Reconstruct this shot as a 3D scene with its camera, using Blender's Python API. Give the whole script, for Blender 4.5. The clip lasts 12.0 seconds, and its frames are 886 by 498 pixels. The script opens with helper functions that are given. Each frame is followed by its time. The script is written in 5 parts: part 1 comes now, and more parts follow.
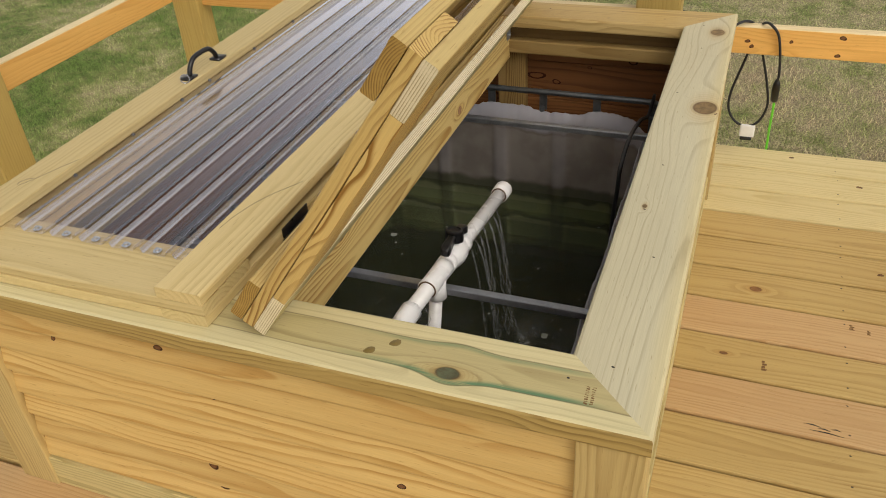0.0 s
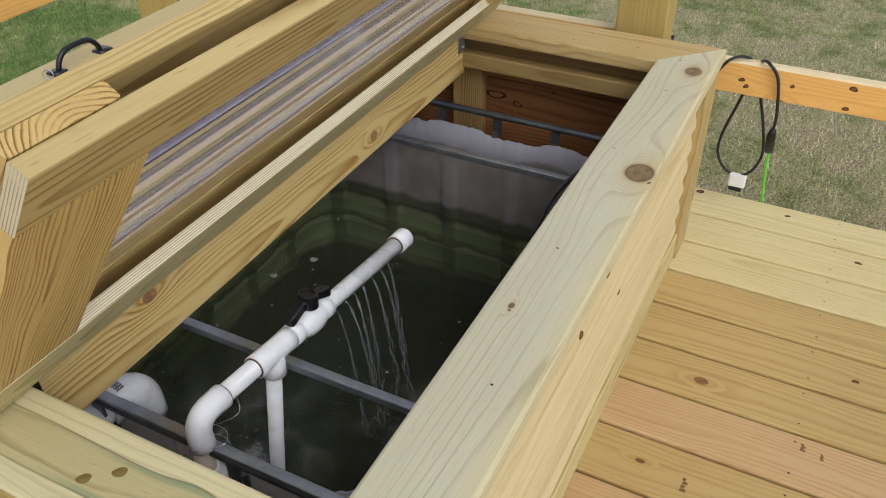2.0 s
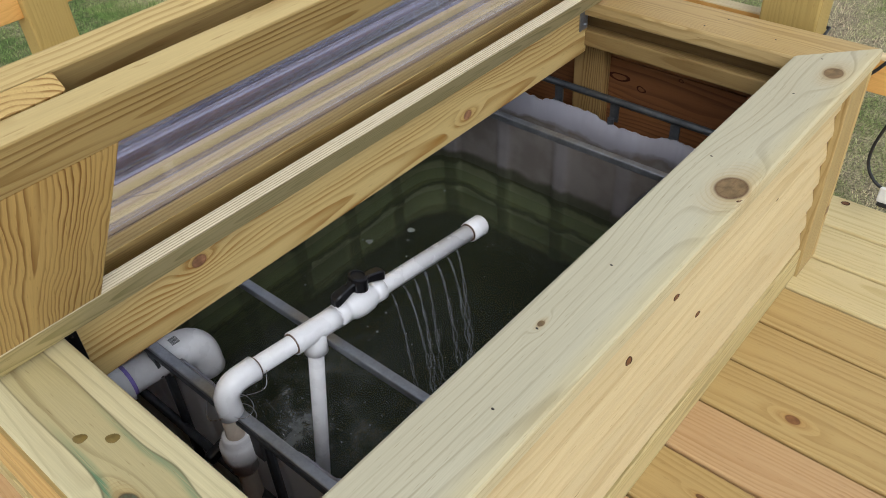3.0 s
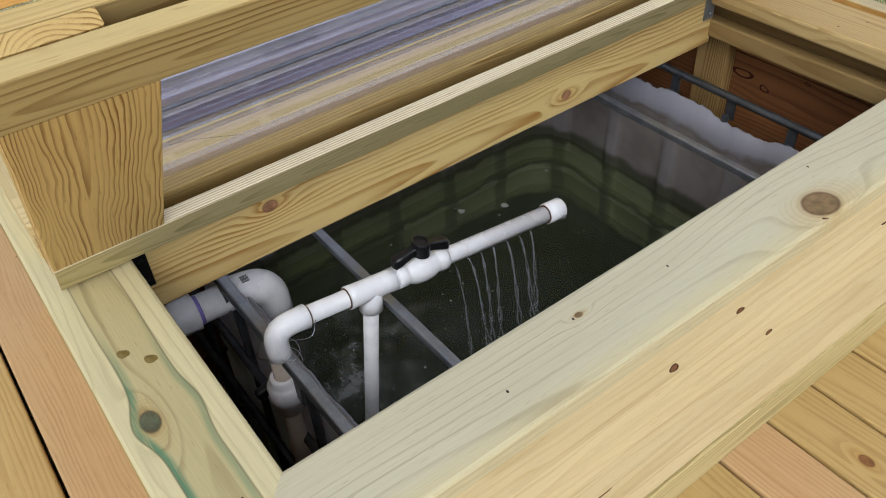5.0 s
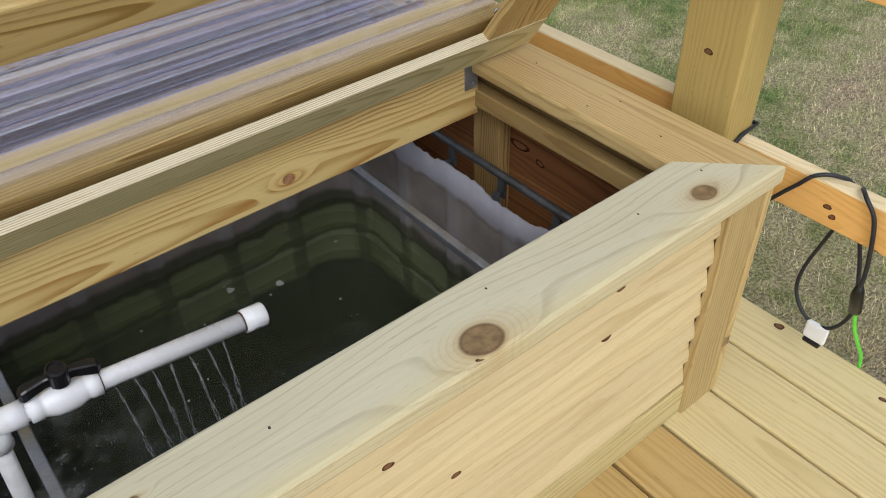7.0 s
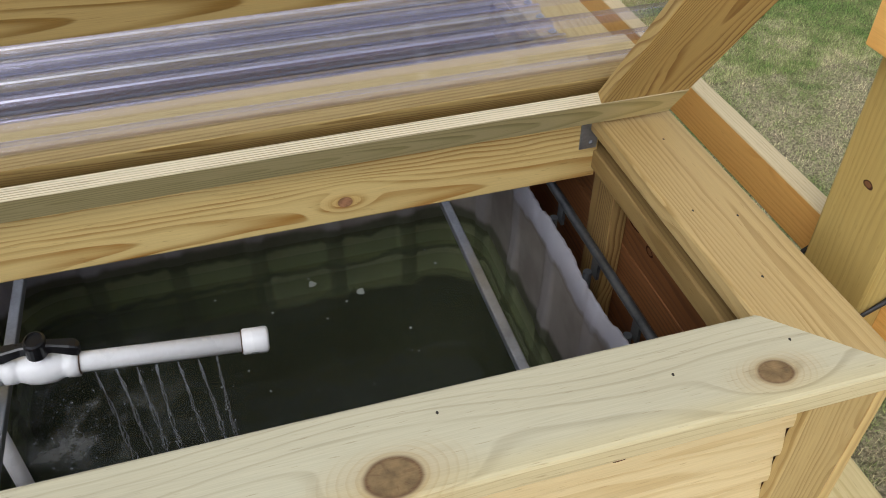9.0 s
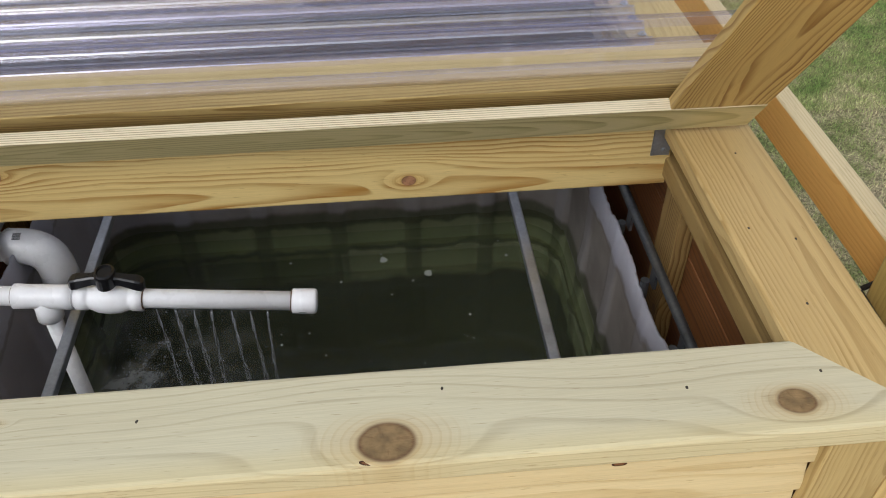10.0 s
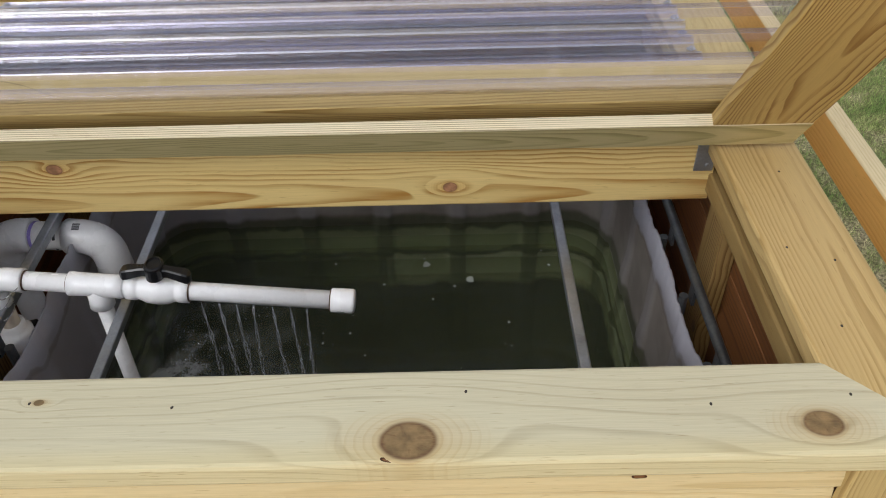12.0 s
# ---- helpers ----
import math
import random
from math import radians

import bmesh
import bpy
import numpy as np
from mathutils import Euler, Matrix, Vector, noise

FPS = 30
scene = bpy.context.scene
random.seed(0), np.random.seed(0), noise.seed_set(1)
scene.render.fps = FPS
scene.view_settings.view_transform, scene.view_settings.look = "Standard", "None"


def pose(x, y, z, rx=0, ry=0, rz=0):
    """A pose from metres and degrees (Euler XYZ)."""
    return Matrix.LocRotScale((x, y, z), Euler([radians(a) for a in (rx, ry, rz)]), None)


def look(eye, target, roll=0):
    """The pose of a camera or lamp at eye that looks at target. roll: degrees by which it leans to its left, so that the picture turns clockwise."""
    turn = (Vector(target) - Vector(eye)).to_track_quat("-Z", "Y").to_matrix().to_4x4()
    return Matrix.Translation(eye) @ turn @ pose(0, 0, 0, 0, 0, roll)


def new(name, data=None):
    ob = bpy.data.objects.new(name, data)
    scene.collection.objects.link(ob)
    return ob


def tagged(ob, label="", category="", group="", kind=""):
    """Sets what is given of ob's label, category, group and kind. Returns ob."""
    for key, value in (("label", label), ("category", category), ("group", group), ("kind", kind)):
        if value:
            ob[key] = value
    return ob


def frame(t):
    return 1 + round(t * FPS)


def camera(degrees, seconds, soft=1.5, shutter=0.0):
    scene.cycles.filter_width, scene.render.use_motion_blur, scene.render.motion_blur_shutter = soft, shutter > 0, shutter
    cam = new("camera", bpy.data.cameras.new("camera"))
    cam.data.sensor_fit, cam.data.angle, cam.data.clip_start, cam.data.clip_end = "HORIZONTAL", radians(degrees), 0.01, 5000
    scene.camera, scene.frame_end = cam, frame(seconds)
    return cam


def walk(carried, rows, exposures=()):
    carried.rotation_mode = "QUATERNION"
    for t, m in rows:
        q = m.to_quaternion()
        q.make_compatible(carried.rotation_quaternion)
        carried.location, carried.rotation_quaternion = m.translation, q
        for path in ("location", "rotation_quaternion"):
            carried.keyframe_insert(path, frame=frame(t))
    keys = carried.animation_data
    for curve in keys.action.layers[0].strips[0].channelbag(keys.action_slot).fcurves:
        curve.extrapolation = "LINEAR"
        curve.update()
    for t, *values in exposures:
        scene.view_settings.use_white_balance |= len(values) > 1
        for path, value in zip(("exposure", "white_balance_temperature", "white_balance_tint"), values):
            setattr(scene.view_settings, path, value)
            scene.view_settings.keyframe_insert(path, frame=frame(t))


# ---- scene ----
cam = camera(57.5, 12.0, soft=1.0)
PATH = [
    (0, (0.035, -0.771, 1.417), (-0.591, 0.742, 0.269), -4.1),
    (0.5, (0.125, -0.69, 1.43), (-0.538, 0.821, 0.299), -5.2),
    (0.9, (0.249, -0.586, 1.422), (-0.439, 0.925, 0.306), -3.0),
    (1, (0.256, -0.564, 1.418), (-0.425, 0.952, 0.304), -2.0),
    (1.5, (0.28, -0.455, 1.399), (-0.439, 1.047, 0.29), -2.2),
    (2, (0.238, -0.293, 1.383), (-0.498, 1.126, 0.18), -0.9),
    (2.5, (0.244, -0.194, 1.376), (-0.56, 1.12, 0.101), -2.7),
    (3, (0.354, -0.1, 1.391), (-0.693, 1.028, 0.114), -3.7),
    (3.2, (0.392, -0.075, 1.39), (-0.732, 0.981, 0.116), -3.3),
    (4.8, (0.434, -0.021, 1.381), (-0.804, 0.846, 0.071), -3.8),
    (5, (0.437, -0.007, 1.381), (-0.807, 0.851, 0.071), -3.9),
    (5.5, (0.428, 0.052, 1.37), (-0.844, 0.877, 0.065), -5.4),
    (6, (0.394, 0.209, 1.366), (-0.788, 1.153, 0.058), -3.2),
    (6.5, (0.412, 0.356, 1.36), (-0.755, 1.334, 0.063), -3.8),
    (7, (0.528, 0.545, 1.361), (-0.677, 1.488, 0.072), -1.7),
    (7.2, (0.556, 0.589, 1.362), (-0.655, 1.522, 0.072), -1.2),
    (8.8, (0.444, 0.921, 1.356), (-0.927, 1.508, 0.022), 0.7),
    (9, (0.467, 0.958, 1.356), (-0.97, 1.374, 0.028), -0.2),
    (9.5, (0.512, 1.017, 1.348), (-0.967, 1.214, 0.016), -0.1),
    (10, (0.517, 1.062, 1.355), (-0.968, 1.194, 0.022), -0.3),
    (10.5, (0.54, 1.071, 1.357), (-0.953, 1.147, 0.029), -0.2),
    (11, (0.545, 1.074, 1.352), (-0.957, 1.087, 0.032), -0.3),
    (11.5, (0.538, 1.093, 1.361), (-0.967, 1.062, 0.045), -1.9),
    (12, (0.536, 1.093, 1.367), (-0.968, 1.088, 0.049), -1.4),
]
EXPOSURES = [(0.0, -0.55, 7200, 10), (0.6, -0.50, 6950, 10), (1.5, -0.51, 6300, 10), (3.2, -0.45, 5970, 10), (8.0, -0.40, 6050, 10), (12.0, -0.39, 6200, 10)]
walk(cam, [(t, look(eye, target, roll)) for t, eye, target, roll in PATH], EXPOSURES)

# ---- world and light: a bright overcast sky ----
world = bpy.data.worlds.new("sky")
scene.world = world
world.use_nodes = True
wn = world.node_tree.nodes
wl = world.node_tree.links
sky = wn.new("ShaderNodeTexSky")
sky.sky_type = "NISHITA"
sky.sun_disc = False
sky.sun_elevation = radians(46)
sky.sun_rotation = radians(128)
sky.dust_density = 2.5
sky.air_density = 1.0
sky.ozone_density = 1.0
cloud = wn.new("ShaderNodeHueSaturation")
cloud.inputs["Saturation"].default_value = 0.17
cloud.inputs["Value"].default_value = 1.8
wl.new(sky.outputs[0], cloud.inputs["Color"])
wn["Background"].inputs["Strength"].default_value = 0.15
wl.new(cloud.outputs[0], wn["Background"].inputs["Color"])

sun = new("sun", bpy.data.lights.new("sun", "SUN"))
sun.data.energy = 0.6
sun.data.angle = radians(25)
sun.data.color = (1.0, 0.95, 0.88)
sun.matrix_basis = look((1.9, -1.5, 2.5), (0, 0, 0))


# ---- small node kit ----
class Nodes:
    """A material under construction: short calls for the nodes used below."""

    def __init__(self, name):
        self.mat = bpy.data.materials.new(name)
        self.mat.use_nodes = True
        self.tree = self.mat.node_tree
        self.bsdf = self.tree.nodes["Principled BSDF"]
        self.out = self.tree.nodes["Material Output"]

    def add(self, kind):
        return self.tree.nodes.new(kind)

    def put(self, socket, value):
        if isinstance(value, bpy.types.NodeSocket):
            self.tree.links.new(value, socket)
        else:
            socket.default_value = value

    def m(self, op, a, b=0.0, c=0.0):
        n = self.add("ShaderNodeMath")
        n.operation = op
        for s, v in zip(n.inputs, (a, b, c)):
            self.put(s, v)
        return n.outputs[0]

    def vec(self, x, y, z):
        n = self.add("ShaderNodeCombineXYZ")
        for s, v in zip(n.inputs, (x, y, z)):
            self.put(s, v)
        return n.outputs[0]

    def coords(self, kind="Object"):
        return self.add("ShaderNodeTexCoord").outputs[kind]

    def split(self, v):
        n = self.add("ShaderNodeSeparateXYZ")
        self.put(n.inputs[0], v)
        return n.outputs

    def noise(self, v, scale, detail=2.0, rough=0.5):
        n = self.add("ShaderNodeTexNoise")
        self.put(n.inputs["Vector"], v)
        n.inputs["Scale"].default_value = scale
        n.inputs["Detail"].default_value = detail
        n.inputs["Roughness"].default_value = rough
        return n.outputs["Fac"]

    def ramp(self, fac, stops):
        n = self.add("ShaderNodeValToRGB")
        self.put(n.inputs[0], fac)
        e = n.color_ramp.elements
        while len(e) < len(stops):
            e.new(0.5)
        for el, (p, c) in zip(e, stops):
            el.position = p
            el.color = (*c, 1) if len(c) == 3 else c
        return n.outputs[0]

    def mix(self, fac, a, b, blend="MIX"):
        n = self.add("ShaderNodeMix")
        n.data_type, n.blend_type = "RGBA", blend
        self.put(n.inputs[0], fac)
        for s, v in ((n.inputs[6], a), (n.inputs[7], b)):
            self.put(s, (*v, 1) if isinstance(v, tuple) and len(v) == 3 else v)
        return n.outputs[2]

    def step(self, v, lo, hi):
        n = self.add("ShaderNodeMapRange")
        n.interpolation_type = "SMOOTHSTEP"
        self.put(n.inputs[0], v)
        self.put(n.inputs[1], lo)
        self.put(n.inputs[2], hi)
        return n.outputs[0]

    def gloss(self, base, rise, normal=None, power=5.0):
        """Schlick's curve for the share of gloss."""
        n = self.add("ShaderNodeLayerWeight")
        if normal is not None:
            self.put(n.inputs["Normal"], normal)
        return self.m("ADD", base, self.m("MULTIPLY", self.m("POWER", n.outputs["Facing"], power), rise))

    def bump(self, height, strength, distance):
        n = self.add("ShaderNodeBump")
        n.inputs["Strength"].default_value = strength
        n.inputs["Distance"].default_value = distance
        self.put(n.inputs["Height"], height)
        self.put(self.bsdf.inputs["Normal"], n.outputs[0])

    def set(self, **kw):
        for k, v in kw.items():
            k = k.replace("_", " ")
            if isinstance(v, tuple) and len(v) == 3:
                v = (*v, 1)
            self.put(self.bsdf.inputs[k], v)
        return self.mat


def wood(name, pale, late, ring=0.007, contrast=1.0, knots=(), vary=0.12, blush=None, loose_knots=True, rough=0.62, drift=1.0, soft_edge=0.35, heart=0.12, knot_core=(0.17, 0.105, 0.05), wobble=0.014, rings=2.2, slope=None, sap=None, flat_rings=False, heartwood=None):
    """Plain-sawn pine: growth rings cut by the board's faces, knots that bend them, fine fibre.
    The board's length is its own x, its width y. knots: (x, y, rx, ry) on the board; heartwood: its two edges, the pale sapwood, and a swelling, with green preservative along the edges."""
    k = Nodes(name)
    p = k.coords()
    x, y, z = k.split(p)
    rnd = k.add("ShaderNodeObjectInfo").outputs["Random"]
    r2 = k.m("FRACT", k.m("MULTIPLY", rnd, 7.31))
    r3 = k.m("FRACT", k.m("MULTIPLY", rnd, 23.7))
    shift = k.m("MULTIPLY", rnd, 40.0)
    slow = k.noise(k.vec(k.m("ADD", k.m("MULTIPLY", x, 1.7), shift), k.m("MULTIPLY", y, 7.0), k.m("MULTIPLY", z, 7.0)), 1.0, 2.0)
    wob = k.noise(k.vec(k.m("ADD", k.m("MULTIPLY", x, 6.0), shift), k.m("MULTIPLY", y, 28.0), z), 1.0, 2.0)
    fibre = k.noise(k.vec(k.m("MULTIPLY", x, 14.0), k.m("MULTIPLY", y, 620.0), k.m("MULTIPLY", z, 620.0)), 1.0, 2.0)
    yy = k.m("ADD", y, k.m("MULTIPLY", k.m("SUBTRACT", r2, 0.5), heart))
    yy = k.m("ADD", yy, k.m("MULTIPLY", k.m("SUBTRACT", slow, 0.5), 0.07 * drift))
    yy = k.m("ADD", yy, k.m("MULTIPLY", k.m("SUBTRACT", wob, 0.5), wobble))
    eye = None
    dark = None
    hem = None
    halo = None
    for kx, ky, rx, ry in knots:
        dx = k.m("DIVIDE", k.m("SUBTRACT", x, kx), rx)
        dy = k.m("DIVIDE", k.m("SUBTRACT", y, ky), ry)
        d = k.m("SQRT", k.m("ADD", k.m("MULTIPLY", dx, dx), k.m("MULTIPLY", dy, dy)))
        far = k.m("SQRT", k.m("ADD", k.m("MULTIPLY", k.m("MULTIPLY", dx, dx), 0.32), k.m("MULTIPLY", dy, dy)))
        pull = k.m("EXPONENT", k.m("MULTIPLY", k.m("MULTIPLY", far, far), -0.35))
        wide = k.m("EXPONENT", k.m("MULTIPLY", k.m("MULTIPLY", far, far), -0.1))
        yy = k.m("SUBTRACT", yy, k.m("MULTIPLY", k.m("MULTIPLY", k.m("SUBTRACT", y, ky), 0.8), wide))
        eye = pull if eye is None else k.m("ADD", eye, pull)
        spot = k.m("SUBTRACT", 1.0, k.step(k.m("ADD", d, k.m("MULTIPLY", k.m("SUBTRACT", wob, 0.5), 0.25)), 0.82, 1.05))
        ripple = k.m("FRACT", k.m("ADD", k.m("MULTIPLY", d, 3.2), k.m("ADD", k.m("MULTIPLY", slow, 2.2), k.m("MULTIPLY", wob, 0.9))))
        ripple = k.m("MULTIPLY", k.m("MULTIPLY", k.step(ripple, 0.5, 0.86), k.m("SUBTRACT", 1.0, k.step(ripple, 0.9, 1.0))), k.m("SUBTRACT", 1.0, k.step(far, 1.05, 1.8)))
        halo_d = k.m("ADD", k.m("MULTIPLY", ripple, 0.24), k.m("MULTIPLY", k.m("SUBTRACT", 1.0, k.step(d, 0.95, 1.35)), 0.35))
        halo = halo_d if halo is None else k.m("ADD", halo, halo_d)
        turn = k.m("ARCTAN2", dy, dx)
        split = k.m("MULTIPLY", spot, k.m("MULTIPLY", k.step(k.noise(k.vec(k.m("MULTIPLY", turn, 2.2), k.m("MULTIPLY", d, 0.8), shift), 1.6, 2.0), 0.56, 0.66), k.step(d, 0.15, 0.5)))
        rim = k.m("MAXIMUM", k.m("MULTIPLY", spot, k.step(k.m("ADD", d, k.m("MULTIPLY", k.m("SUBTRACT", fibre, 0.5), 0.3)), 0.72, 0.96)), k.m("MULTIPLY", split, 0.35))
        dark = spot if dark is None else k.m("MAXIMUM", dark, spot)
        hem = rim if hem is None else k.m("MAXIMUM", hem, rim)
    if loose_knots:
        v = k.add("ShaderNodeTexVoronoi")
        v.voronoi_dimensions = "2D"
        k.put(v.inputs["Vector"], k.vec(k.m("ADD", k.m("MULTIPLY", x, 2.6), shift), k.m("ADD", k.m("MULTIPLY", y, 4.2), k.m("MULTIPLY", r3, 9.0)), 0.0))
        v.inputs["Scale"].default_value = 1.0
        on = k.m("GREATER_THAN", k.split(v.outputs["Color"])[0], 0.62)
        d = v.outputs["Distance"]
        pull = k.m("MULTIPLY", on, k.m("EXPONENT", k.m("MULTIPLY", k.m("MULTIPLY", d, d), -60.0)))
        eye = k.m("MULTIPLY", pull, 0.7) if eye is None else k.m("ADD", eye, k.m("MULTIPLY", pull, 0.7))
        size = k.m("ADD", 0.012, k.m("MULTIPLY", k.split(v.outputs["Color"])[1], 0.028))
        spot = k.m("MULTIPLY", on, k.m("SUBTRACT", 1.0, k.step(d, size, k.m("ADD", size, 0.012))))
        dark = spot if dark is None else k.m("MAXIMUM", dark, spot)
    lean = k.m("MULTIPLY", k.m("SUBTRACT", rnd, 0.5), 0.05) if slope is None else slope
    zz = k.m("ADD", k.m("ADD", z, k.m("ADD", 0.014, k.m("MULTIPLY", r3, 0.05))), k.m("MULTIPLY", x, lean))
    r = k.m("SQRT", k.m("ADD", k.m("MULTIPLY", yy, yy), k.m("MULTIPLY", zz, zz)))
    phase = k.m("DIVIDE", zz if flat_rings else r, ring)
    if eye is not None:
        phase = k.m("ADD", phase, k.m("MULTIPLY", eye, rings))
    saw = k.m("FRACT", phase)
    band = k.m("MULTIPLY", k.step(saw, soft_edge, 0.9), k.m("SUBTRACT", 1.0, k.step(saw, 0.93, 1.0)))
    streak = k.noise(k.vec(k.m("ADD", k.m("MULTIPLY", x, 3.0), shift), k.m("MULTIPLY", y, 40.0), k.m("MULTIPLY", z, 40.0)), 1.0, 3.0)
    band = k.m("MULTIPLY", band, k.m("MULTIPLY", contrast, k.step(streak, 0.15, 0.75)))
    col = k.mix(band, pale, late)
    col = k.mix(k.m("MULTIPLY", k.step(slow, 0.35, 0.75), 0.35), col, k.mix(0.5, pale, late))
    if blush is not None:
        col = k.mix(k.m("MULTIPLY", k.step(r3, 0.35, 0.9), 0.75), col, k.mix(1.0, col, blush, "MULTIPLY"))
    if sap is not None:
        y0, y1, tint = sap
        edge = k.step(k.m("ADD", y, k.m("MULTIPLY", k.m("SUBTRACT", slow, 0.5), 0.02)), y0, y1)
        col = k.mix(edge, col, k.mix(1.0, col, tint, "MULTIPLY"))
    tone = k.m("ADD", 1.0 - vary, k.m("MULTIPLY", r2, 2 * vary))
    tone = k.m("MULTIPLY", tone, k.m("ADD", 0.86, k.m("MULTIPLY", fibre, 0.28)))
    if eye is not None:
        col = k.mix(k.m("MULTIPLY", k.step(eye, 0.25, 0.95), 0.4), col, k.mix(1.0, col, (0.86, 0.68, 0.48), "MULTIPLY"))
    if halo is not None:
        col = k.mix(k.m("MINIMUM", halo, 0.8), col, k.mix(1.0, col, (0.74, 0.60, 0.42), "MULTIPLY"))
    if dark is not None:
        core = k.mix(k.step(k.noise(p, 42.0, 4.0, 0.6), 0.3, 0.72), tuple(c * 0.7 for c in knot_core), tuple(c * 1.55 for c in knot_core))
        col = k.mix(k.m("MULTIPLY", dark, 0.92), col, k.mix(hem, core, (0.075, 0.028, 0.012)) if hem is not None else core)
    fleck = k.noise(k.vec(k.m("ADD", k.m("MULTIPLY", x, 34.0), shift), k.m("MULTIPLY", y, 420.0), k.m("MULTIPLY", z, 420.0)), 1.0, 1.0)
    col = k.mix(k.m("MULTIPLY", k.step(fleck, 0.66, 0.8), 0.55), col, k.mix(1.0, col, (0.55, 0.47, 0.38), "MULTIPLY"))
    if heartwood is not None:
        y0, y1, sapwood, bx, swell = heartwood
        ux = k.m("DIVIDE", k.m("SUBTRACT", x, bx), 0.045)
        bulge = k.m("MULTIPLY", k.m("EXPONENT", k.m("MULTIPLY", k.m("MULTIPLY", ux, ux), -1.0)), swell)
        sway = k.m("ADD", k.m("MULTIPLY", k.m("SUBTRACT", slow, 0.5), 0.022), k.m("MULTIPLY", k.m("SUBTRACT", wob, 0.5), 0.006))
        low = k.m("ADD", k.m("SUBTRACT", y, y0), k.m("ADD", bulge, sway))
        high = k.m("SUBTRACT", k.m("ADD", y1, k.m("MULTIPLY", bulge, 0.5)), k.m("ADD", y, sway))
        grain = k.m("ADD", 0.88, k.m("MULTIPLY", streak, 0.24))
        pale_wood = k.mix(1.0, k.mix(k.m("MULTIPLY", band, 0.4), sapwood, late), k.vec(grain, grain, grain), "MULTIPLY")
        for gap, green in ((low, 0.95), (high, 0.6)):
            col = k.mix(k.step(gap, 0.001, -0.001), col, pale_wood)
            near = k.m("MULTIPLY", k.step(gap, -0.002, 0.001), k.m("SUBTRACT", 1.0, k.step(gap, 0.004, 0.013)))
            reach = k.m("MULTIPLY", k.step(x, bx - 0.24, bx - 0.05), k.m("SUBTRACT", 1.0, k.step(x, bx + 0.16, bx + 0.26)))
            wet = k.m("MULTIPLY", k.m("MULTIPLY", near, reach), k.step(k.m("ADD", k.m("MULTIPLY", fibre, 0.5), k.m("MULTIPLY", streak, 0.7)), 0.45, 0.72))
            col = k.mix(k.m("MULTIPLY", wet, green), col, (0.10, 0.215, 0.115))
            thin = k.m("DIVIDE", gap, 0.0013)
            col = k.mix(k.m("MULTIPLY", k.m("EXPONENT", k.m("MULTIPLY", k.m("MULTIPLY", thin, thin), -1.0)), 0.6), col, (0.13, 0.10, 0.045))
    v = k.add("ShaderNodeVectorMath")
    v.operation = "SCALE"
    k.put(v.inputs[0], col)
    k.put(v.inputs["Scale"], tone)
    k.bump(k.m("ADD", k.m("MULTIPLY", fibre, 0.6), k.m("MULTIPLY", band, 0.8)), 0.35, 0.0008)
    return k.set(Base_Color=v.outputs[0], Roughness=k.m("ADD", rough, k.m("MULTIPLY", band, -0.1)), Specular_IOR_Level=0.3)


def plain(name, color, rough, metal=0.0, vary=0.12, scale=30.0, bump=0.0, spec=0.5):
    """Paint, plastic or metal with dirt at two scales."""
    k = Nodes(name)
    p = k.coords()
    a = k.noise(p, scale, 3.0)
    b = k.noise(p, scale * 9, 2.0)
    f = k.m("ADD", k.m("MULTIPLY", a, 0.7), k.m("MULTIPLY", b, 0.3))
    lo = tuple(c * (1 - vary) for c in color)
    hi = tuple(min(1, c * (1 + vary)) for c in color)
    col = k.ramp(f, [(0.3, lo), (0.7, hi)])
    if bump:
        k.bump(b, bump, 0.001)
    return k.set(Base_Color=col, Roughness=k.m("ADD", rough - 0.08, k.m("MULTIPLY", a, 0.16)), Metallic=metal, Specular_IOR_Level=spec)


RIM_TOP = 0.57
PANEL = 0.2
BOX_L, BOX_W = 1.707, 1.36

m_rim_side = wood("pine_rim_side", (0.51, 0.47, 0.325), (0.295, 0.245, 0.145), ring=0.0115, contrast=0.6, wobble=0.007, rings=1.6, sap=(-0.03, -0.065, (1.05, 1.0, 0.87)), loose_knots=False,
                  knots=[(0.191, -0.038, 0.036, 0.029), (0.685, -0.026, 0.026, 0.02), (-0.27, 0.03, 0.007, 0.005)], drift=0.45, soft_edge=0.7, knot_core=(0.155, 0.098, 0.042))
m_rim_front = wood("pine_rim_front", (0.51, 0.435, 0.22), (0.29, 0.225, 0.10), ring=0.010, contrast=0.8, loose_knots=False, vary=0.04,
                   knots=[(0.371, -0.027, 0.021, 0.014)], knot_core=(0.06, 0.075, 0.045), heartwood=(-0.032, 0.036, (0.62, 0.545, 0.31), 0.375, 0.016), drift=0.4, soft_edge=0.6)
m_rim_edge_shade = wood("pine_rim_edge_shaded", (0.43, 0.30, 0.105), (0.24, 0.15, 0.045), ring=0.006, contrast=0.9, loose_knots=False)
m_rim = wood("pine_rim", (0.51, 0.365, 0.155), (0.31, 0.195, 0.062), contrast=0.8, ring=0.006, drift=0.4, loose_knots=False)
# Ledger and header browns lowered for the shade under the end rims.
m_ledger_shade = wood("pine_ledger_shaded", (0.33, 0.22, 0.082), (0.20, 0.115, 0.034), contrast=0.7, ring=0.007, drift=0.6, loose_knots=False)
m_header_shade = wood("pine_header_shaded", (0.19, 0.115, 0.04), (0.12, 0.065, 0.02), contrast=0.6, ring=0.008, drift=0.6, loose_knots=False)
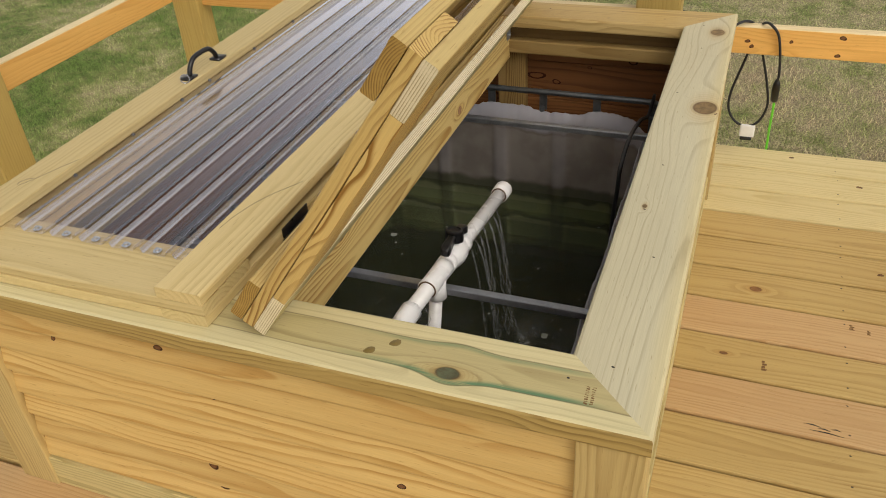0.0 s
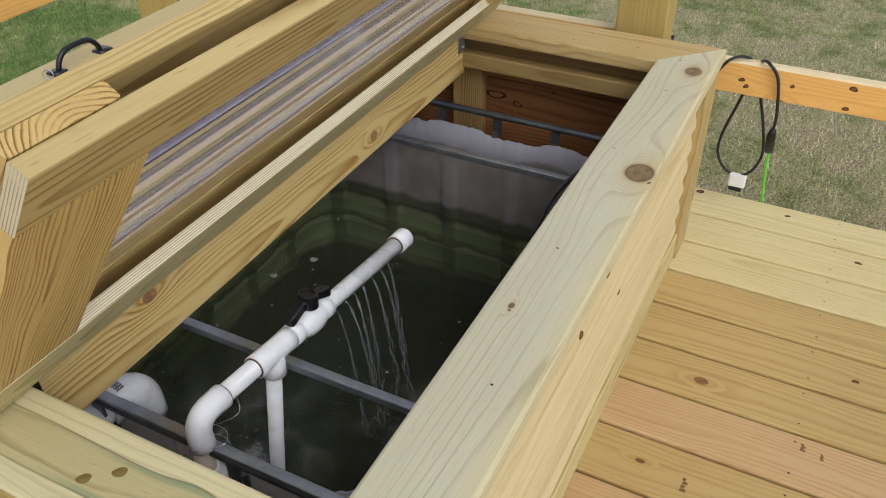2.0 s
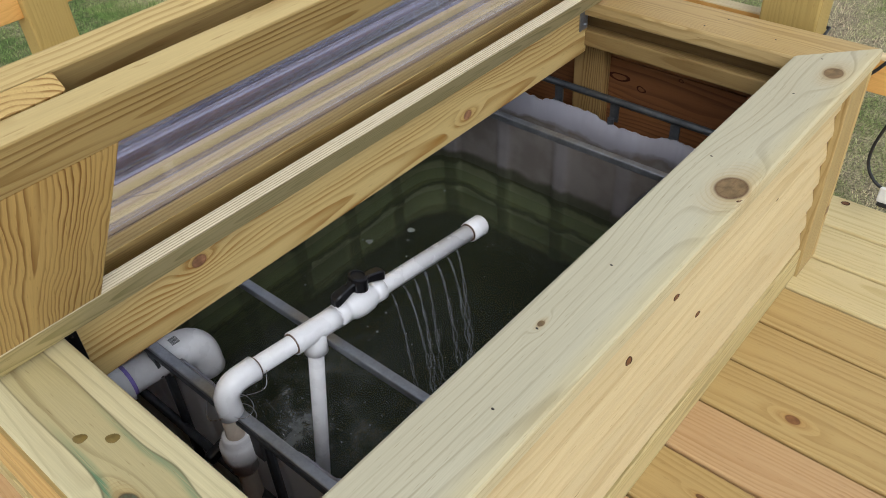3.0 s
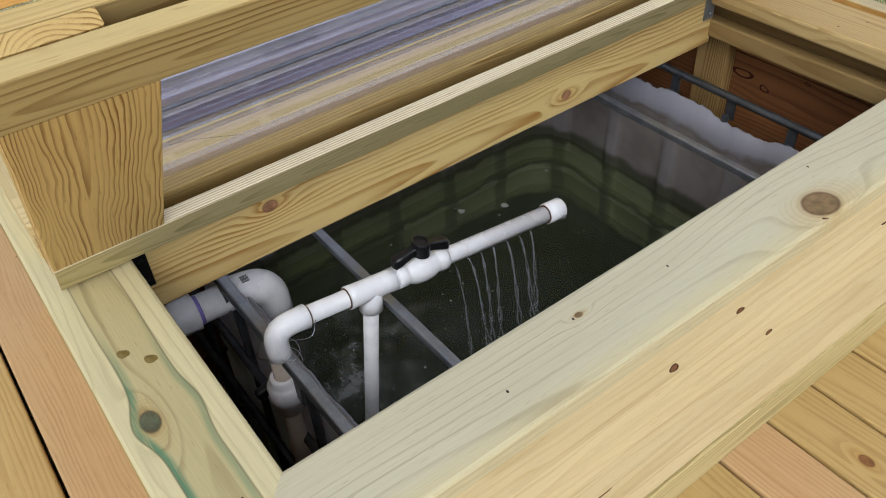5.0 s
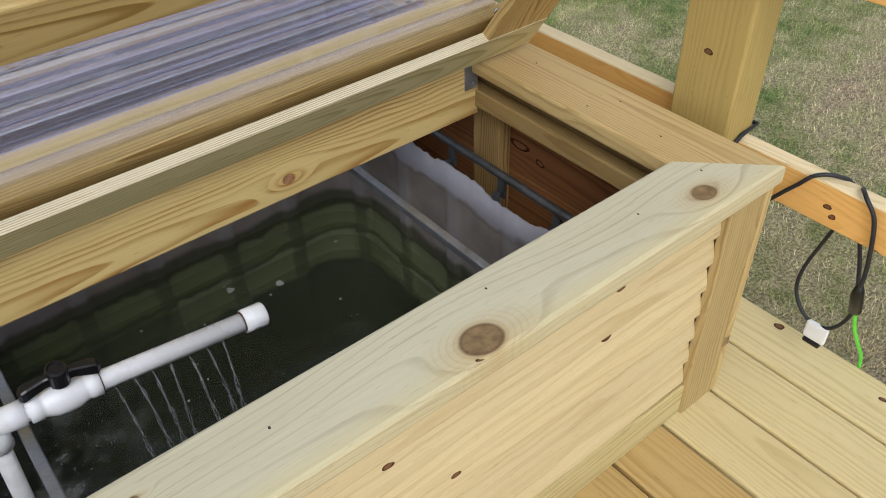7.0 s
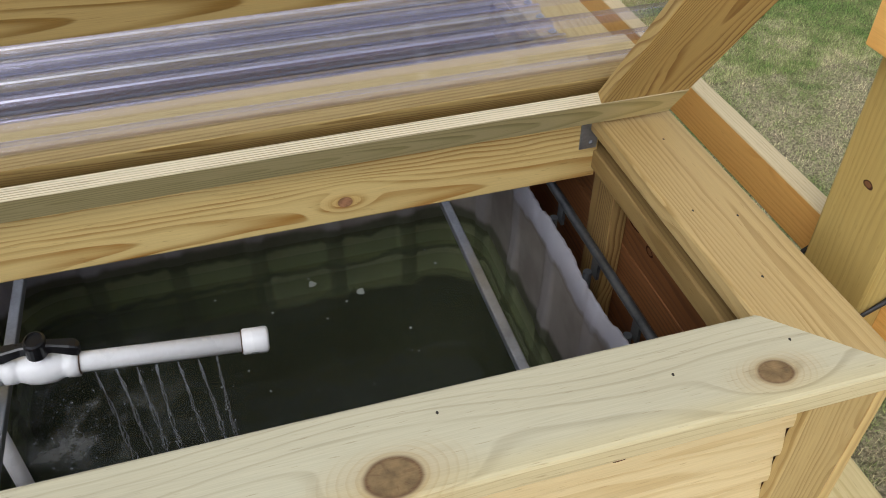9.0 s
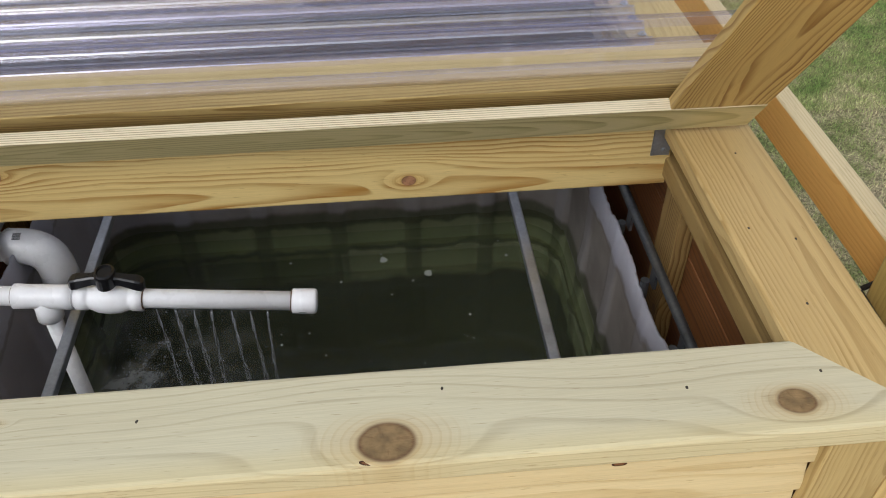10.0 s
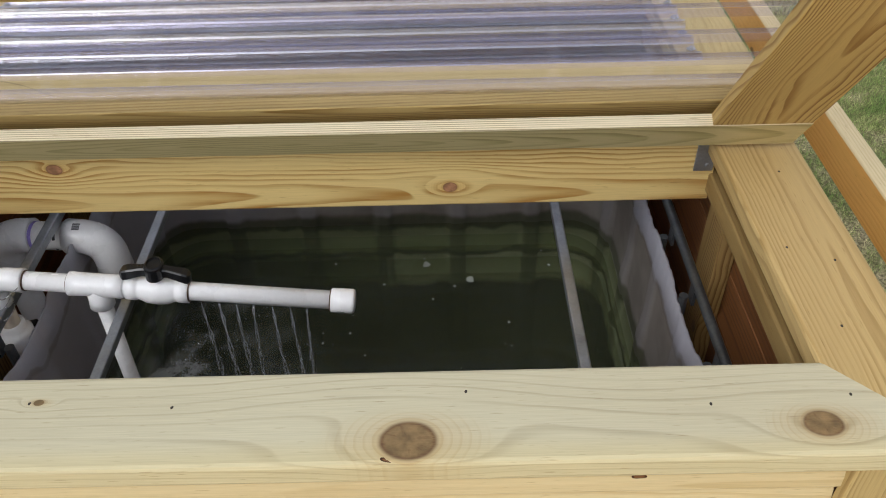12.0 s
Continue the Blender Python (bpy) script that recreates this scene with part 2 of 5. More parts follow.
m_frame = wood("pine_frame", (0.52, 0.385, 0.165), (0.30, 0.19, 0.062), contrast=0.85, ring=0.007, drift=0.6)
# Brown stud wood, lowered again for the shade under the rim.
m_stud_shade = wood("pine_stud_shaded", (0.35, 0.225, 0.083), (0.15, 0.075, 0.02), ring=0.0055, contrast=1.15, drift=0.8)
m_flame = wood("pine_lid_flame", (0.58, 0.44, 0.19), (0.30, 0.18, 0.048), ring=0.011, contrast=1.25, loose_knots=False, drift=0.5, slope=0.07, heart=0.03, soft_edge=0.45, wobble=0.01)
m_olive = wood("pine_lid_olive", (0.57, 0.475, 0.24), (0.33, 0.275, 0.105), ring=0.009, contrast=1.1, loose_knots=False, drift=0.8, slope=0.08, heart=0.03)
m_deck_pale = wood("pine_deck_pale", (0.68, 0.555, 0.28), (0.50, 0.37, 0.14), ring=0.008, contrast=0.7, vary=0.07, drift=0.7, loose_knots=False)
m_ply_edge = wood("pine_board_edge", (0.76, 0.66, 0.45), (0.36, 0.28, 0.15), ring=0.0036, contrast=1.5, loose_knots=False, drift=0.05, wobble=0.001, soft_edge=0.45, slope=0.004, flat_rings=True)
m_end_dark = wood("pine_end_grain", (0.40, 0.25, 0.07), (0.16, 0.085, 0.02), ring=0.0034, contrast=1.5, loose_knots=False, drift=0.15, wobble=0.002, soft_edge=0.3)
m_lid_shut = wood("pine_shut_lid_board", (0.63, 0.495, 0.245), (0.45, 0.32, 0.125), ring=0.009, contrast=0.65, drift=0.9, soft_edge=0.3, loose_knots=False)
m_lid = wood("pine_lid_board", (0.54, 0.40, 0.165), (0.28, 0.165, 0.045), ring=0.0052, drift=0.5)
m_lid_dark = wood("pine_lid_tan", (0.60, 0.42, 0.155), (0.25, 0.12, 0.024), ring=0.0055, contrast=1.3, soft_edge=0.45, wobble=0.02, loose_knots=False, drift=1.1)
m_beam = wood("pine_beam", (0.64, 0.48, 0.195), (0.36, 0.185, 0.04), ring=0.0062, contrast=1.2, slope=0.02, soft_edge=0.3, loose_knots=False, knot_core=(0.30, 0.14, 0.075),
              knots=[(0.2515, -0.028, 0.015, 0.012), (-0.4625, 0.031, 0.016, 0.012)], drift=0.7)
m_siding = wood("pine_siding", (0.64, 0.52, 0.29), (0.47, 0.335, 0.145), ring=0.008, contrast=0.6, vary=0.06, drift=0.6, soft_edge=0.5, loose_knots=False, heart=0.05)
m_skirt = wood("pine_skirt", (0.55, 0.45, 0.215), (0.30, 0.235, 0.085), ring=0.007, contrast=1.0, loose_knots=False, drift=0.6)
m_siding_front = wood("pine_siding_orange", (0.63, 0.43, 0.165), (0.45, 0.24, 0.062), ring=0.010, contrast=0.9, vary=0.07, drift=0.8, soft_edge=0.4, loose_knots=False, heart=0.05)
# Red-brown lining, its colour taken down further for the shade inside the box.
m_siding_in_shade = wood("pine_lining_shaded", (0.23, 0.098, 0.035), (0.10, 0.036, 0.012), ring=0.011, contrast=0.9, drift=1.0, loose_knots=False, vary=0.2, blush=(1.0, 0.72, 0.66))
DECK_WOOD = dict(pale=(0.50, 0.35, 0.135), late=(0.325, 0.192, 0.055), ring=0.0085, contrast=0.75, vary=0.08, drift=0.9, loose_knots=False, soft_edge=0.3)
m_deck = wood("pine_deck", **DECK_WOOD)
m_deck_pink = wood("pine_deck_pink", **{**DECK_WOOD, "pale": (0.53, 0.345, 0.165), "late": (0.40, 0.225, 0.085)})
m_deck_knot = wood("pine_deck_one_knot", knots=[(-1.162, -0.010, 0.017, 0.012)], knot_core=(0.16, 0.07, 0.025), **DECK_WOOD)
m_deck_eye = wood("pine_deck_knots", knots=[(-0.76, 0.004, 0.019, 0.014), (-1.225, 0.004, 0.011, 0.006)], knot_core=(0.16, 0.07, 0.025), **DECK_WOOD)
m_rail = wood("pine_rail", (0.78, 0.45, 0.135), (0.60, 0.30, 0.07), ring=0.008, contrast=0.6)
m_rail_top_lit = wood("pine_rail_top_lit", (0.80, 0.66, 0.40), (0.58, 0.43, 0.2), ring=0.006, contrast=0.7, loose_knots=False)
m_post = wood("pine_post", (0.53, 0.385, 0.125), (0.36, 0.245, 0.07), ring=0.009, contrast=0.6, loose_knots=False)
m_stamp = plain("brown_stamp_ink", (0.19, 0.105, 0.045), 0.7, vary=0.6, scale=260, spec=0.15)


def knot_wood():
    """A cut knot: red-brown heart with fine rings, cracked, with a dark bark rim."""
    k = Nodes("pine_knot")
    g = k.split(k.coords("Generated"))
    p = k.coords()
    dx, dy = k.m("MULTIPLY", k.m("SUBTRACT", g[0], 0.5), 2.0), k.m("MULTIPLY", k.m("SUBTRACT", g[1], 0.5), 2.0)
    d = k.m("SQRT", k.m("ADD", k.m("MULTIPLY", dx, dx), k.m("MULTIPLY", dy, dy)))
    n = k.noise(p, 240.0, 3.0, 0.6)
    d = k.m("ADD", d, k.m("MULTIPLY", k.m("SUBTRACT", n, 0.5), 0.5))
    ring = k.m("FRACT", k.m("MULTIPLY", d, 4.0))
    col = k.mix(k.m("MULTIPLY", k.step(ring, 0.5, 0.9), 0.5), (0.19, 0.09, 0.04), (0.09, 0.038, 0.015))
    col = k.mix(k.step(d, 0.55, 0.85), col, (0.05, 0.02, 0.009))
    return k.set(Base_Color=col, Roughness=0.7, Specular_IOR_Level=0.15)


m_knot = knot_wood()
m_bark = plain("dark_knot", (0.05, 0.015, 0.008), 0.7, vary=0.7, scale=70, spec=0.15)
m_hole = plain("screw_hole", (0.03, 0.022, 0.014), 0.7, vary=0.4, scale=200)
m_drip = plain("resin_drip", (0.19, 0.135, 0.04), 0.35, vary=0.2, scale=120)
m_cage = plain("weathered_galvanised_tube", (0.13, 0.14, 0.15), 0.45, metal=0.75, vary=0.35, scale=18)
m_pvc_old = plain("stained_pvc", (0.60, 0.52, 0.42), 0.4, vary=0.15, scale=20)
m_fleck = plain("pale_fleck", (0.3, 0.32, 0.27), 0.5, vary=0.2, scale=80)

m_pvc = plain("white_pvc", (0.86, 0.86, 0.87), 0.28, vary=0.05, scale=18)
m_black = plain("black_plastic", (0.007, 0.007, 0.008), 0.3, vary=0.3, scale=40)
m_galv = plain("galvanised_steel", (0.36, 0.38, 0.41), 0.42, metal=0.85, vary=0.25, scale=22)
m_zinc = plain("zinc_screw", (0.62, 0.63, 0.66), 0.25, metal=1.0, vary=0.1)
m_rubber = plain("black_rubber", (0.015, 0.015, 0.017), 0.5, vary=0.3, scale=60)
m_green = plain("green_cord", (0.16, 0.75, 0.05), 0.45, vary=0.12, scale=50)
m_tag = plain("white_tag", (0.8, 0.8, 0.78), 0.5, vary=0.06)
m_purple = plain("purple_primer", (0.28, 0.22, 0.62), 0.4, vary=0.25, scale=25)
m_turq = plain("turquoise_plastic", (0.25, 0.55, 0.56), 0.5, vary=0.15, scale=10)
m_glue = plain("brown_pipe_cement", (0.10, 0.055, 0.03), 0.4, vary=0.4, scale=90)
m_label = plain("grey_print", (0.13, 0.13, 0.14), 0.5, vary=0.2)


def clear_sheet(name, base, rise, power, rough=0.12):
    """Clear polycarbonate: see-through with a faint violet cast, glossy by Fresnel."""
    k = Nodes(name)
    t = k.add("ShaderNodeBsdfTransparent")
    n = k.noise(k.coords(), 9.0, 3.0)
    k.put(t.inputs[0], k.ramp(n, [(0.3, (0.92, 0.91, 0.93)), (0.75, (0.97, 0.96, 0.98))]))
    g = k.add("ShaderNodeBsdfGlossy")
    g.inputs["Roughness"].default_value = rough
    g.inputs["Color"].default_value = (0.88, 0.89, 1, 1)
    mx = k.add("ShaderNodeMixShader")
    k.put(mx.inputs[0], k.gloss(base, rise, power=power))
    k.put(mx.inputs[1], t.outputs[0])
    k.put(mx.inputs[2], g.outputs[0])
    k.put(k.out.inputs["Surface"], mx.outputs[0])
    return k.mat


m_sheet = clear_sheet("clear_polycarbonate", 0.04, 1.2, 3.6)
# Closed lid's sheet: gloss overdriven, so a stronger sky glare is put in.
m_sheet_glare = clear_sheet("glare_polycarbonate", 0.05, 7.0, 6.0, 0.12)


def rib_sheet(name, veil, tint, base, rise):
    """The same plastic on the steep flanks of its ribs: violet cast, more gloss, a pale diffuse tint painting in sky
    glints.
    """
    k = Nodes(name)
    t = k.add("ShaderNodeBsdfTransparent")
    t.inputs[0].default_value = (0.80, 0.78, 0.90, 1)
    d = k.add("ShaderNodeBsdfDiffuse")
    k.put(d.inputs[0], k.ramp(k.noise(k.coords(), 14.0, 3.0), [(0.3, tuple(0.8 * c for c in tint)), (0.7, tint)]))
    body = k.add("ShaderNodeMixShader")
    body.inputs[0].default_value = veil
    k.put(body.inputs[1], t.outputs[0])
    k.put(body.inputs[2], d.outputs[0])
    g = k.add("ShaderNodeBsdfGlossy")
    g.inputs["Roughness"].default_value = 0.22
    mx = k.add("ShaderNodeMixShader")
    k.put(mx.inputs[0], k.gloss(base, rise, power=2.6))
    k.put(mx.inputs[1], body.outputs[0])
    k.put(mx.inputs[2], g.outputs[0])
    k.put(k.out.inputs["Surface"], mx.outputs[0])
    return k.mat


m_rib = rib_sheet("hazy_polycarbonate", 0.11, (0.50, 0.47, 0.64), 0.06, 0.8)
# Closed lid's ribs: paler and glossier again, sky glare painted in.
m_rib_glare = rib_sheet("rib_glare_polycarbonate", 0.32, (0.86, 0.85, 0.93), 0.34, 2.0)


def tank_skin():
    """Milky polyethylene with tide marks above the water, olive algae below it, and shade painted into both."""
    k = Nodes("milky_polyethylene")
    p = k.coords()
    x, y, z = k.split(p)
    z = k.m("ADD", z, -0.54)
    n = k.noise(p, 6.0, 4.0)
    f = k.noise(p, 60.0, 3.0)
    side = k.m("GREATER_THAN", k.m("ABSOLUTE", x), 0.437)
    run_along = k.m("ADD", k.m("MULTIPLY", y, side), k.m("MULTIPLY", x, k.m("SUBTRACT", 1.0, side)))
    cell = k.m("ADD", k.m("DIVIDE", run_along, PANEL), 0.5)
    off = k.m("MULTIPLY", k.m("ABSOLUTE", k.m("SUBTRACT", k.m("FRACT", cell), 0.5)), PANEL)
    channel = k.m("SUBTRACT", 1.0, k.step(k.m("ADD", off, k.m("MULTIPLY", k.m("SUBTRACT", f, 0.5), 0.008)), 0.017, 0.027))
    edge = k.m("ADD", z, k.m("MULTIPLY", k.m("SUBTRACT", n, 0.5), 0.14))
    # Stain weight rises towards the far wall, whose shade is put into it.
    stain_and_shade = k.m("ADD", 0.35, k.m("MULTIPLY", k.step(y, -0.5, -0.1), 0.6))
    tide = k.m("MULTIPLY", k.step(edge, 0.222, 0.214), stain_and_shade)
    rim_line = k.m("MULTIPLY", k.m("MULTIPLY", k.step(edge, 0.23, 0.222), k.step(edge, 0.205, 0.214)), 0.5)
    col = k.mix(k.m("MULTIPLY", f, 0.3), (0.47, 0.465, 0.52), (0.40, 0.40, 0.45))
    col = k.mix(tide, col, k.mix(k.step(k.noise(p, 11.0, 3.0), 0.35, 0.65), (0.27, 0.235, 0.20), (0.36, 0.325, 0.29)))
    col = k.mix(rim_line, col, (0.17, 0.14, 0.11))
    # Channels paler above water: light through the wall, put into the colour.
    col = k.mix(k.m("MULTIPLY", channel, 0.22), col, (0.46, 0.46, 0.53))
    moss = k.step(k.m("ADD", z, k.m("MULTIPLY", k.m("SUBTRACT", n, 0.5), 0.06)), 0.018, -0.004)
    col = k.mix(moss, col, k.mix(f, (0.085, 0.085, 0.055), (0.15, 0.15, 0.10)))
    zr = k.m("ADD", z, k.m("MULTIPLY", k.m("SUBTRACT", k.noise(p, 14.0, 3.0), 0.5), 0.05))
    pick = k.add("ShaderNodeTexWhiteNoise")
    pick.noise_dimensions = "2D"
    k.put(pick.inputs["Vector"], k.vec(k.m("FLOOR", k.m("ADD", cell, 0.5)), k.m("ADD", side, k.m("MULTIPLY", k.m("GREATER_THAN", x, 0.0), 2.0)), 0.0))
    upper = k.mix(k.noise(p, 20.0, 3.0), (0.27, 0.285, 0.18), (0.41, 0.425, 0.30))
    lower = k.mix(k.step(k.m("ADD", pick.outputs["Value"], k.m("MULTIPLY", n, 0.3)), 0.45, 0.6), (0.30, 0.32, 0.19), (0.84, 0.84, 0.72))
    alg_and_dark = k.mix(k.step(zr, -0.118, -0.124), upper, lower)
    # Darker lines along the pressed grooves.
    alg_and_dark = k.mix(k.m("MULTIPLY", k.m("MULTIPLY", k.step(zr, -0.132, -0.124), k.step(zr, -0.11, -0.118)), 0.8), alg_and_dark, (0.08, 0.08, 0.05))
    alg_and_dark = k.mix(k.m("MULTIPLY", channel, 0.6), alg_and_dark, (0.10, 0.105, 0.065))
    # Near black further down: the loss of light with depth, painted in.
    alg_and_dark = k.mix(k.step(zr, -0.23, -0.26), alg_and_dark, (0.05, 0.054, 0.035))
    col = k.mix(k.step(zr, -0.035, -0.05), col, alg_and_dark)
    k.set(Base_Color=col, Roughness=0.4)
    tr = k.add("ShaderNodeBsdfTranslucent")
    k.put(tr.inputs[0], k.mix(0.3, col, (0.6, 0.6, 0.63)))
    mx = k.add("ShaderNodeMixShader")
    mx.inputs[0].default_value = 0.35
    k.put(mx.inputs[1], k.bsdf.outputs[0])
    k.put(mx.inputs[2], tr.outputs[0])
    k.put(k.out.inputs["Surface"], mx.outputs[0])
    return k.mat


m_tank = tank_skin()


def tank_outer():
    """The clean outer side of the same milky plastic, whitened to put the gap's light into the colour."""
    k = Nodes("clean_lit_polyethylene")
    n = k.noise(k.coords(), 7.0, 4.0)
    col = k.ramp(n, [(0.3, (0.88, 0.85, 0.80)), (0.7, (0.95, 0.93, 0.90))])
    k.set(Base_Color=col, Roughness=0.45)
    tr = k.add("ShaderNodeBsdfTranslucent")
    tr.inputs[0].default_value = (0.92, 0.91, 0.88, 1)
    mx = k.add("ShaderNodeMixShader")
    mx.inputs[0].default_value = 0.5
    k.put(mx.inputs[1], k.bsdf.outputs[0])
    k.put(mx.inputs[2], tr.outputs[0])
    k.put(k.out.inputs["Surface"], mx.outputs[0])
    return k.mat


m_tank_out = tank_outer()


def pond_water():
    """Green, murky water: part see-through, part dark green, with a glossy skin."""
    k = Nodes("green_pond_water")
    p = k.coords()
    n = k.noise(p, 5.0, 3.0)
    t = k.add("ShaderNodeBsdfTransparent")
    t.inputs[0].default_value = (0.82, 0.86, 0.70, 1)
    d = k.add("ShaderNodeBsdfDiffuse")
    body = k.add("ShaderNodeMixShader")
    wx, wy, wz = k.split(p)
    plume = None
    for px, py, tight in ((-0.70, 0.52, -26.0), (-0.37, 0.74, -60.0)):
        ex, ey = k.m("SUBTRACT", wx, px), k.m("SUBTRACT", wy, py)
        puff = k.m("EXPONENT", k.m("MULTIPLY", k.m("ADD", k.m("MULTIPLY", ex, ex), k.m("MULTIPLY", ey, ey)), tight))
        plume = puff if plume is None else k.m("MAXIMUM", plume, puff)
    plume = k.m("MULTIPLY", plume, k.step(k.noise(p, 13.0, 5.0, 0.65), 0.42, 0.68))
    k.put(d.inputs[0], k.mix(plume, k.ramp(n, [(0.3, (0.072, 0.082, 0.06)), (0.7, (0.118, 0.132, 0.10))]), (0.48, 0.50, 0.48)))
    k.put(body.inputs[0], k.m("ADD", 0.13, k.m("MULTIPLY", plume, 0.45)))
    k.put(body.inputs[1], t.outputs[0])
    k.put(body.inputs[2], d.outputs[0])
    g = k.add("ShaderNodeBsdfGlossy")
    g.inputs["Roughness"].default_value = 0.03
    b = k.add("ShaderNodeBump")
    b.inputs["Strength"].default_value = 0.35
    b.inputs["Distance"].default_value = 0.006
    k.put(b.inputs["Height"], k.noise(p, 22.0, 3.0))
    k.put(g.inputs["Normal"], b.outputs[0])
    mx = k.add("ShaderNodeMixShader")
    k.put(mx.inputs[0], k.gloss(0.02, 0.9, b.outputs[0]))
    k.put(mx.inputs[1], body.outputs[0])
    k.put(mx.inputs[2], g.outputs[0])
    k.put(k.out.inputs["Surface"], mx.outputs[0])
    return k.mat


m_water = pond_water()


def murk():
    """Green haze in the water, one thin layer of it."""
    k = Nodes("green_murk")
    t = k.add("ShaderNodeBsdfTransparent")
    t.inputs[0].default_value = (0.89, 0.91, 0.80, 1)
    d = k.add("ShaderNodeBsdfDiffuse")
    k.put(d.inputs[0], k.ramp(k.noise(k.coords(), 4.0, 3.0), [(0.3, (0.055, 0.056, 0.043)), (0.7, (0.10, 0.101, 0.08))]))
    mx = k.add("ShaderNodeMixShader")
    mx.inputs[0].default_value = 0.10
    k.put(mx.inputs[1], t.outputs[0])
    k.put(mx.inputs[2], d.outputs[0])
    k.put(k.out.inputs["Surface"], mx.outputs[0])
    return k.mat


m_murk = murk()


def jet_water():
    k = Nodes("falling_water")
    return k.set(Base_Color=(0.9, 0.93, 0.95), Roughness=0.04, Transmission_Weight=0.88, IOR=1.33)


m_jet = jet_water()


def lawn():
    """Dry lawn: straw and green patches over brown soil."""
    k = Nodes("dry_lawn")
    p = k.coords()
    big = k.noise(p, 0.9, 4.0, 0.6)
    mid = k.noise(p, 7.0, 4.0, 0.65)
    fine = k.noise(p, 90.0, 3.0, 0.7)
    f = k.m("ADD", k.m("MULTIPLY", big, 0.55), k.m("MULTIPLY", mid, 0.45))
    f = k.m("ADD", f, k.m("MULTIPLY", k.m("SUBTRACT", k.step(k.split(p)[0], -2.6, 0.6), 0.15), 0.065))
    col = k.ramp(f, [(0.39, (0.22, 0.31, 0.10)), (0.47, (0.46, 0.45, 0.21)), (0.54, (0.72, 0.62, 0.38)), (0.64, (0.64, 0.51, 0.35))])
    col = k.mix(k.step(fine, 0.35, 0.7), k.mix(0.78, col, (0.05, 0.05, 0.025)), k.mix(0.1, col, (0.05, 0.05, 0.025)))
    k.bump(fine, 0.8, 0.03)
    return k.set(Base_Color=col, Roughness=0.95, Specular_IOR_Level=0.1)


m_lawn = lawn()


def blades():
    k = Nodes("grass_blades")
    p = k.coords()
    big = k.noise(p, 0.9, 4.0, 0.6)
    mid = k.noise(p, 7.0, 4.0, 0.65)
    rnd = k.add("ShaderNodeNewGeometry").outputs["Random Per Island"]
    f = k.m("ADD", k.m("MULTIPLY", big, 0.5), k.m("ADD", k.m("MULTIPLY", mid, 0.4), k.m("MULTIPLY", rnd, 0.12)))
    f = k.m("ADD", f, k.m("MULTIPLY", k.m("SUBTRACT", k.step(k.split(p)[0], -2.6, 0.6), 0.15), 0.065))
    col = k.ramp(f, [(0.42, (0.22, 0.34, 0.09)), (0.53, (0.46, 0.50, 0.20)), (0.61, (0.82, 0.74, 0.46)), (0.69, (0.74, 0.58, 0.41))])
    v = k.add("ShaderNodeVectorMath")
    v.operation = "SCALE"
    k.put(v.inputs[0], col)
    k.put(v.inputs["Scale"], k.m("ADD", 0.42, k.m("MULTIPLY", k.m("FRACT", k.m("MULTIPLY", rnd, 17.3)), 0.95)))
    return k.set(Base_Color=v.outputs[0], Roughness=0.8, Specular_IOR_Level=0.15)


m_blades = blades()


# ---- mesh kit ----
def mesh_of(name, bm, material, smooth=False):
    bmesh.ops.recalc_face_normals(bm, faces=bm.faces[:])
    me = bpy.data.meshes.new(name)
    bm.to_mesh(me)
    bm.free()
    me.materials.append(material)
    if smooth:
        for poly in me.polygons:
            poly.use_smooth = True
    return me


def part(name, bm, material, parent, label="", at=None, smooth=False):
    ob = new(name, mesh_of(name, bm, material, smooth) if isinstance(bm, bmesh.types.BMesh) else bm)
    ob.parent = parent
    if at is not None:
        ob.matrix_basis = at
    if label:
        tagged(ob, label)
    return ob


def thing(name, label, category, at=None, group="", kind=""):
    ob = new(name)
    ob.empty_display_size = 0.1
    if at is not None:
        ob.matrix_basis = at
    return tagged(ob, label, category, group, kind)


def axes(centre, along, across):
    """A pose whose x runs along, whose y runs across."""
    a, b = Vector(along).normalized(), Vector(across).normalized()
    c = a.cross(b)
    m = Matrix((a, b, c)).transposed().to_4x4()
    m.translation = centre
    return m


def board(length, width, thick, ease=0.004, cut=(0, 0)):
    """A board about its own centre, x along it. cut: how much shorter its +y edge is at each end (mitres)."""
    bm = bmesh.new()
    h, w, t = length / 2, width / 2, thick / 2
    outline = [(-h, -w), (h, -w), (h - cut[1], w), (-h + cut[0], w)]
    low = [bm.verts.new((x, y, -t)) for x, y in outline]
    top = [bm.verts.new((x, y, t)) for x, y in outline]
    bm.faces.new(low[::-1])
    bm.faces.new(top)
    for i in range(4):
        j = (i + 1) % 4
        bm.faces.new((low[i], low[j], top[j], top[i]))
    if ease:
        bmesh.ops.recalc_face_normals(bm, faces=bm.faces[:])
        long_edges = [e for e in bm.edges if abs((e.verts[0].co - e.verts[1].co).normalized().x) > 0.9]
        bmesh.ops.bevel(bm, geom=long_edges, offset=ease, segments=2, affect="EDGES", profile=0.5)
    return bm


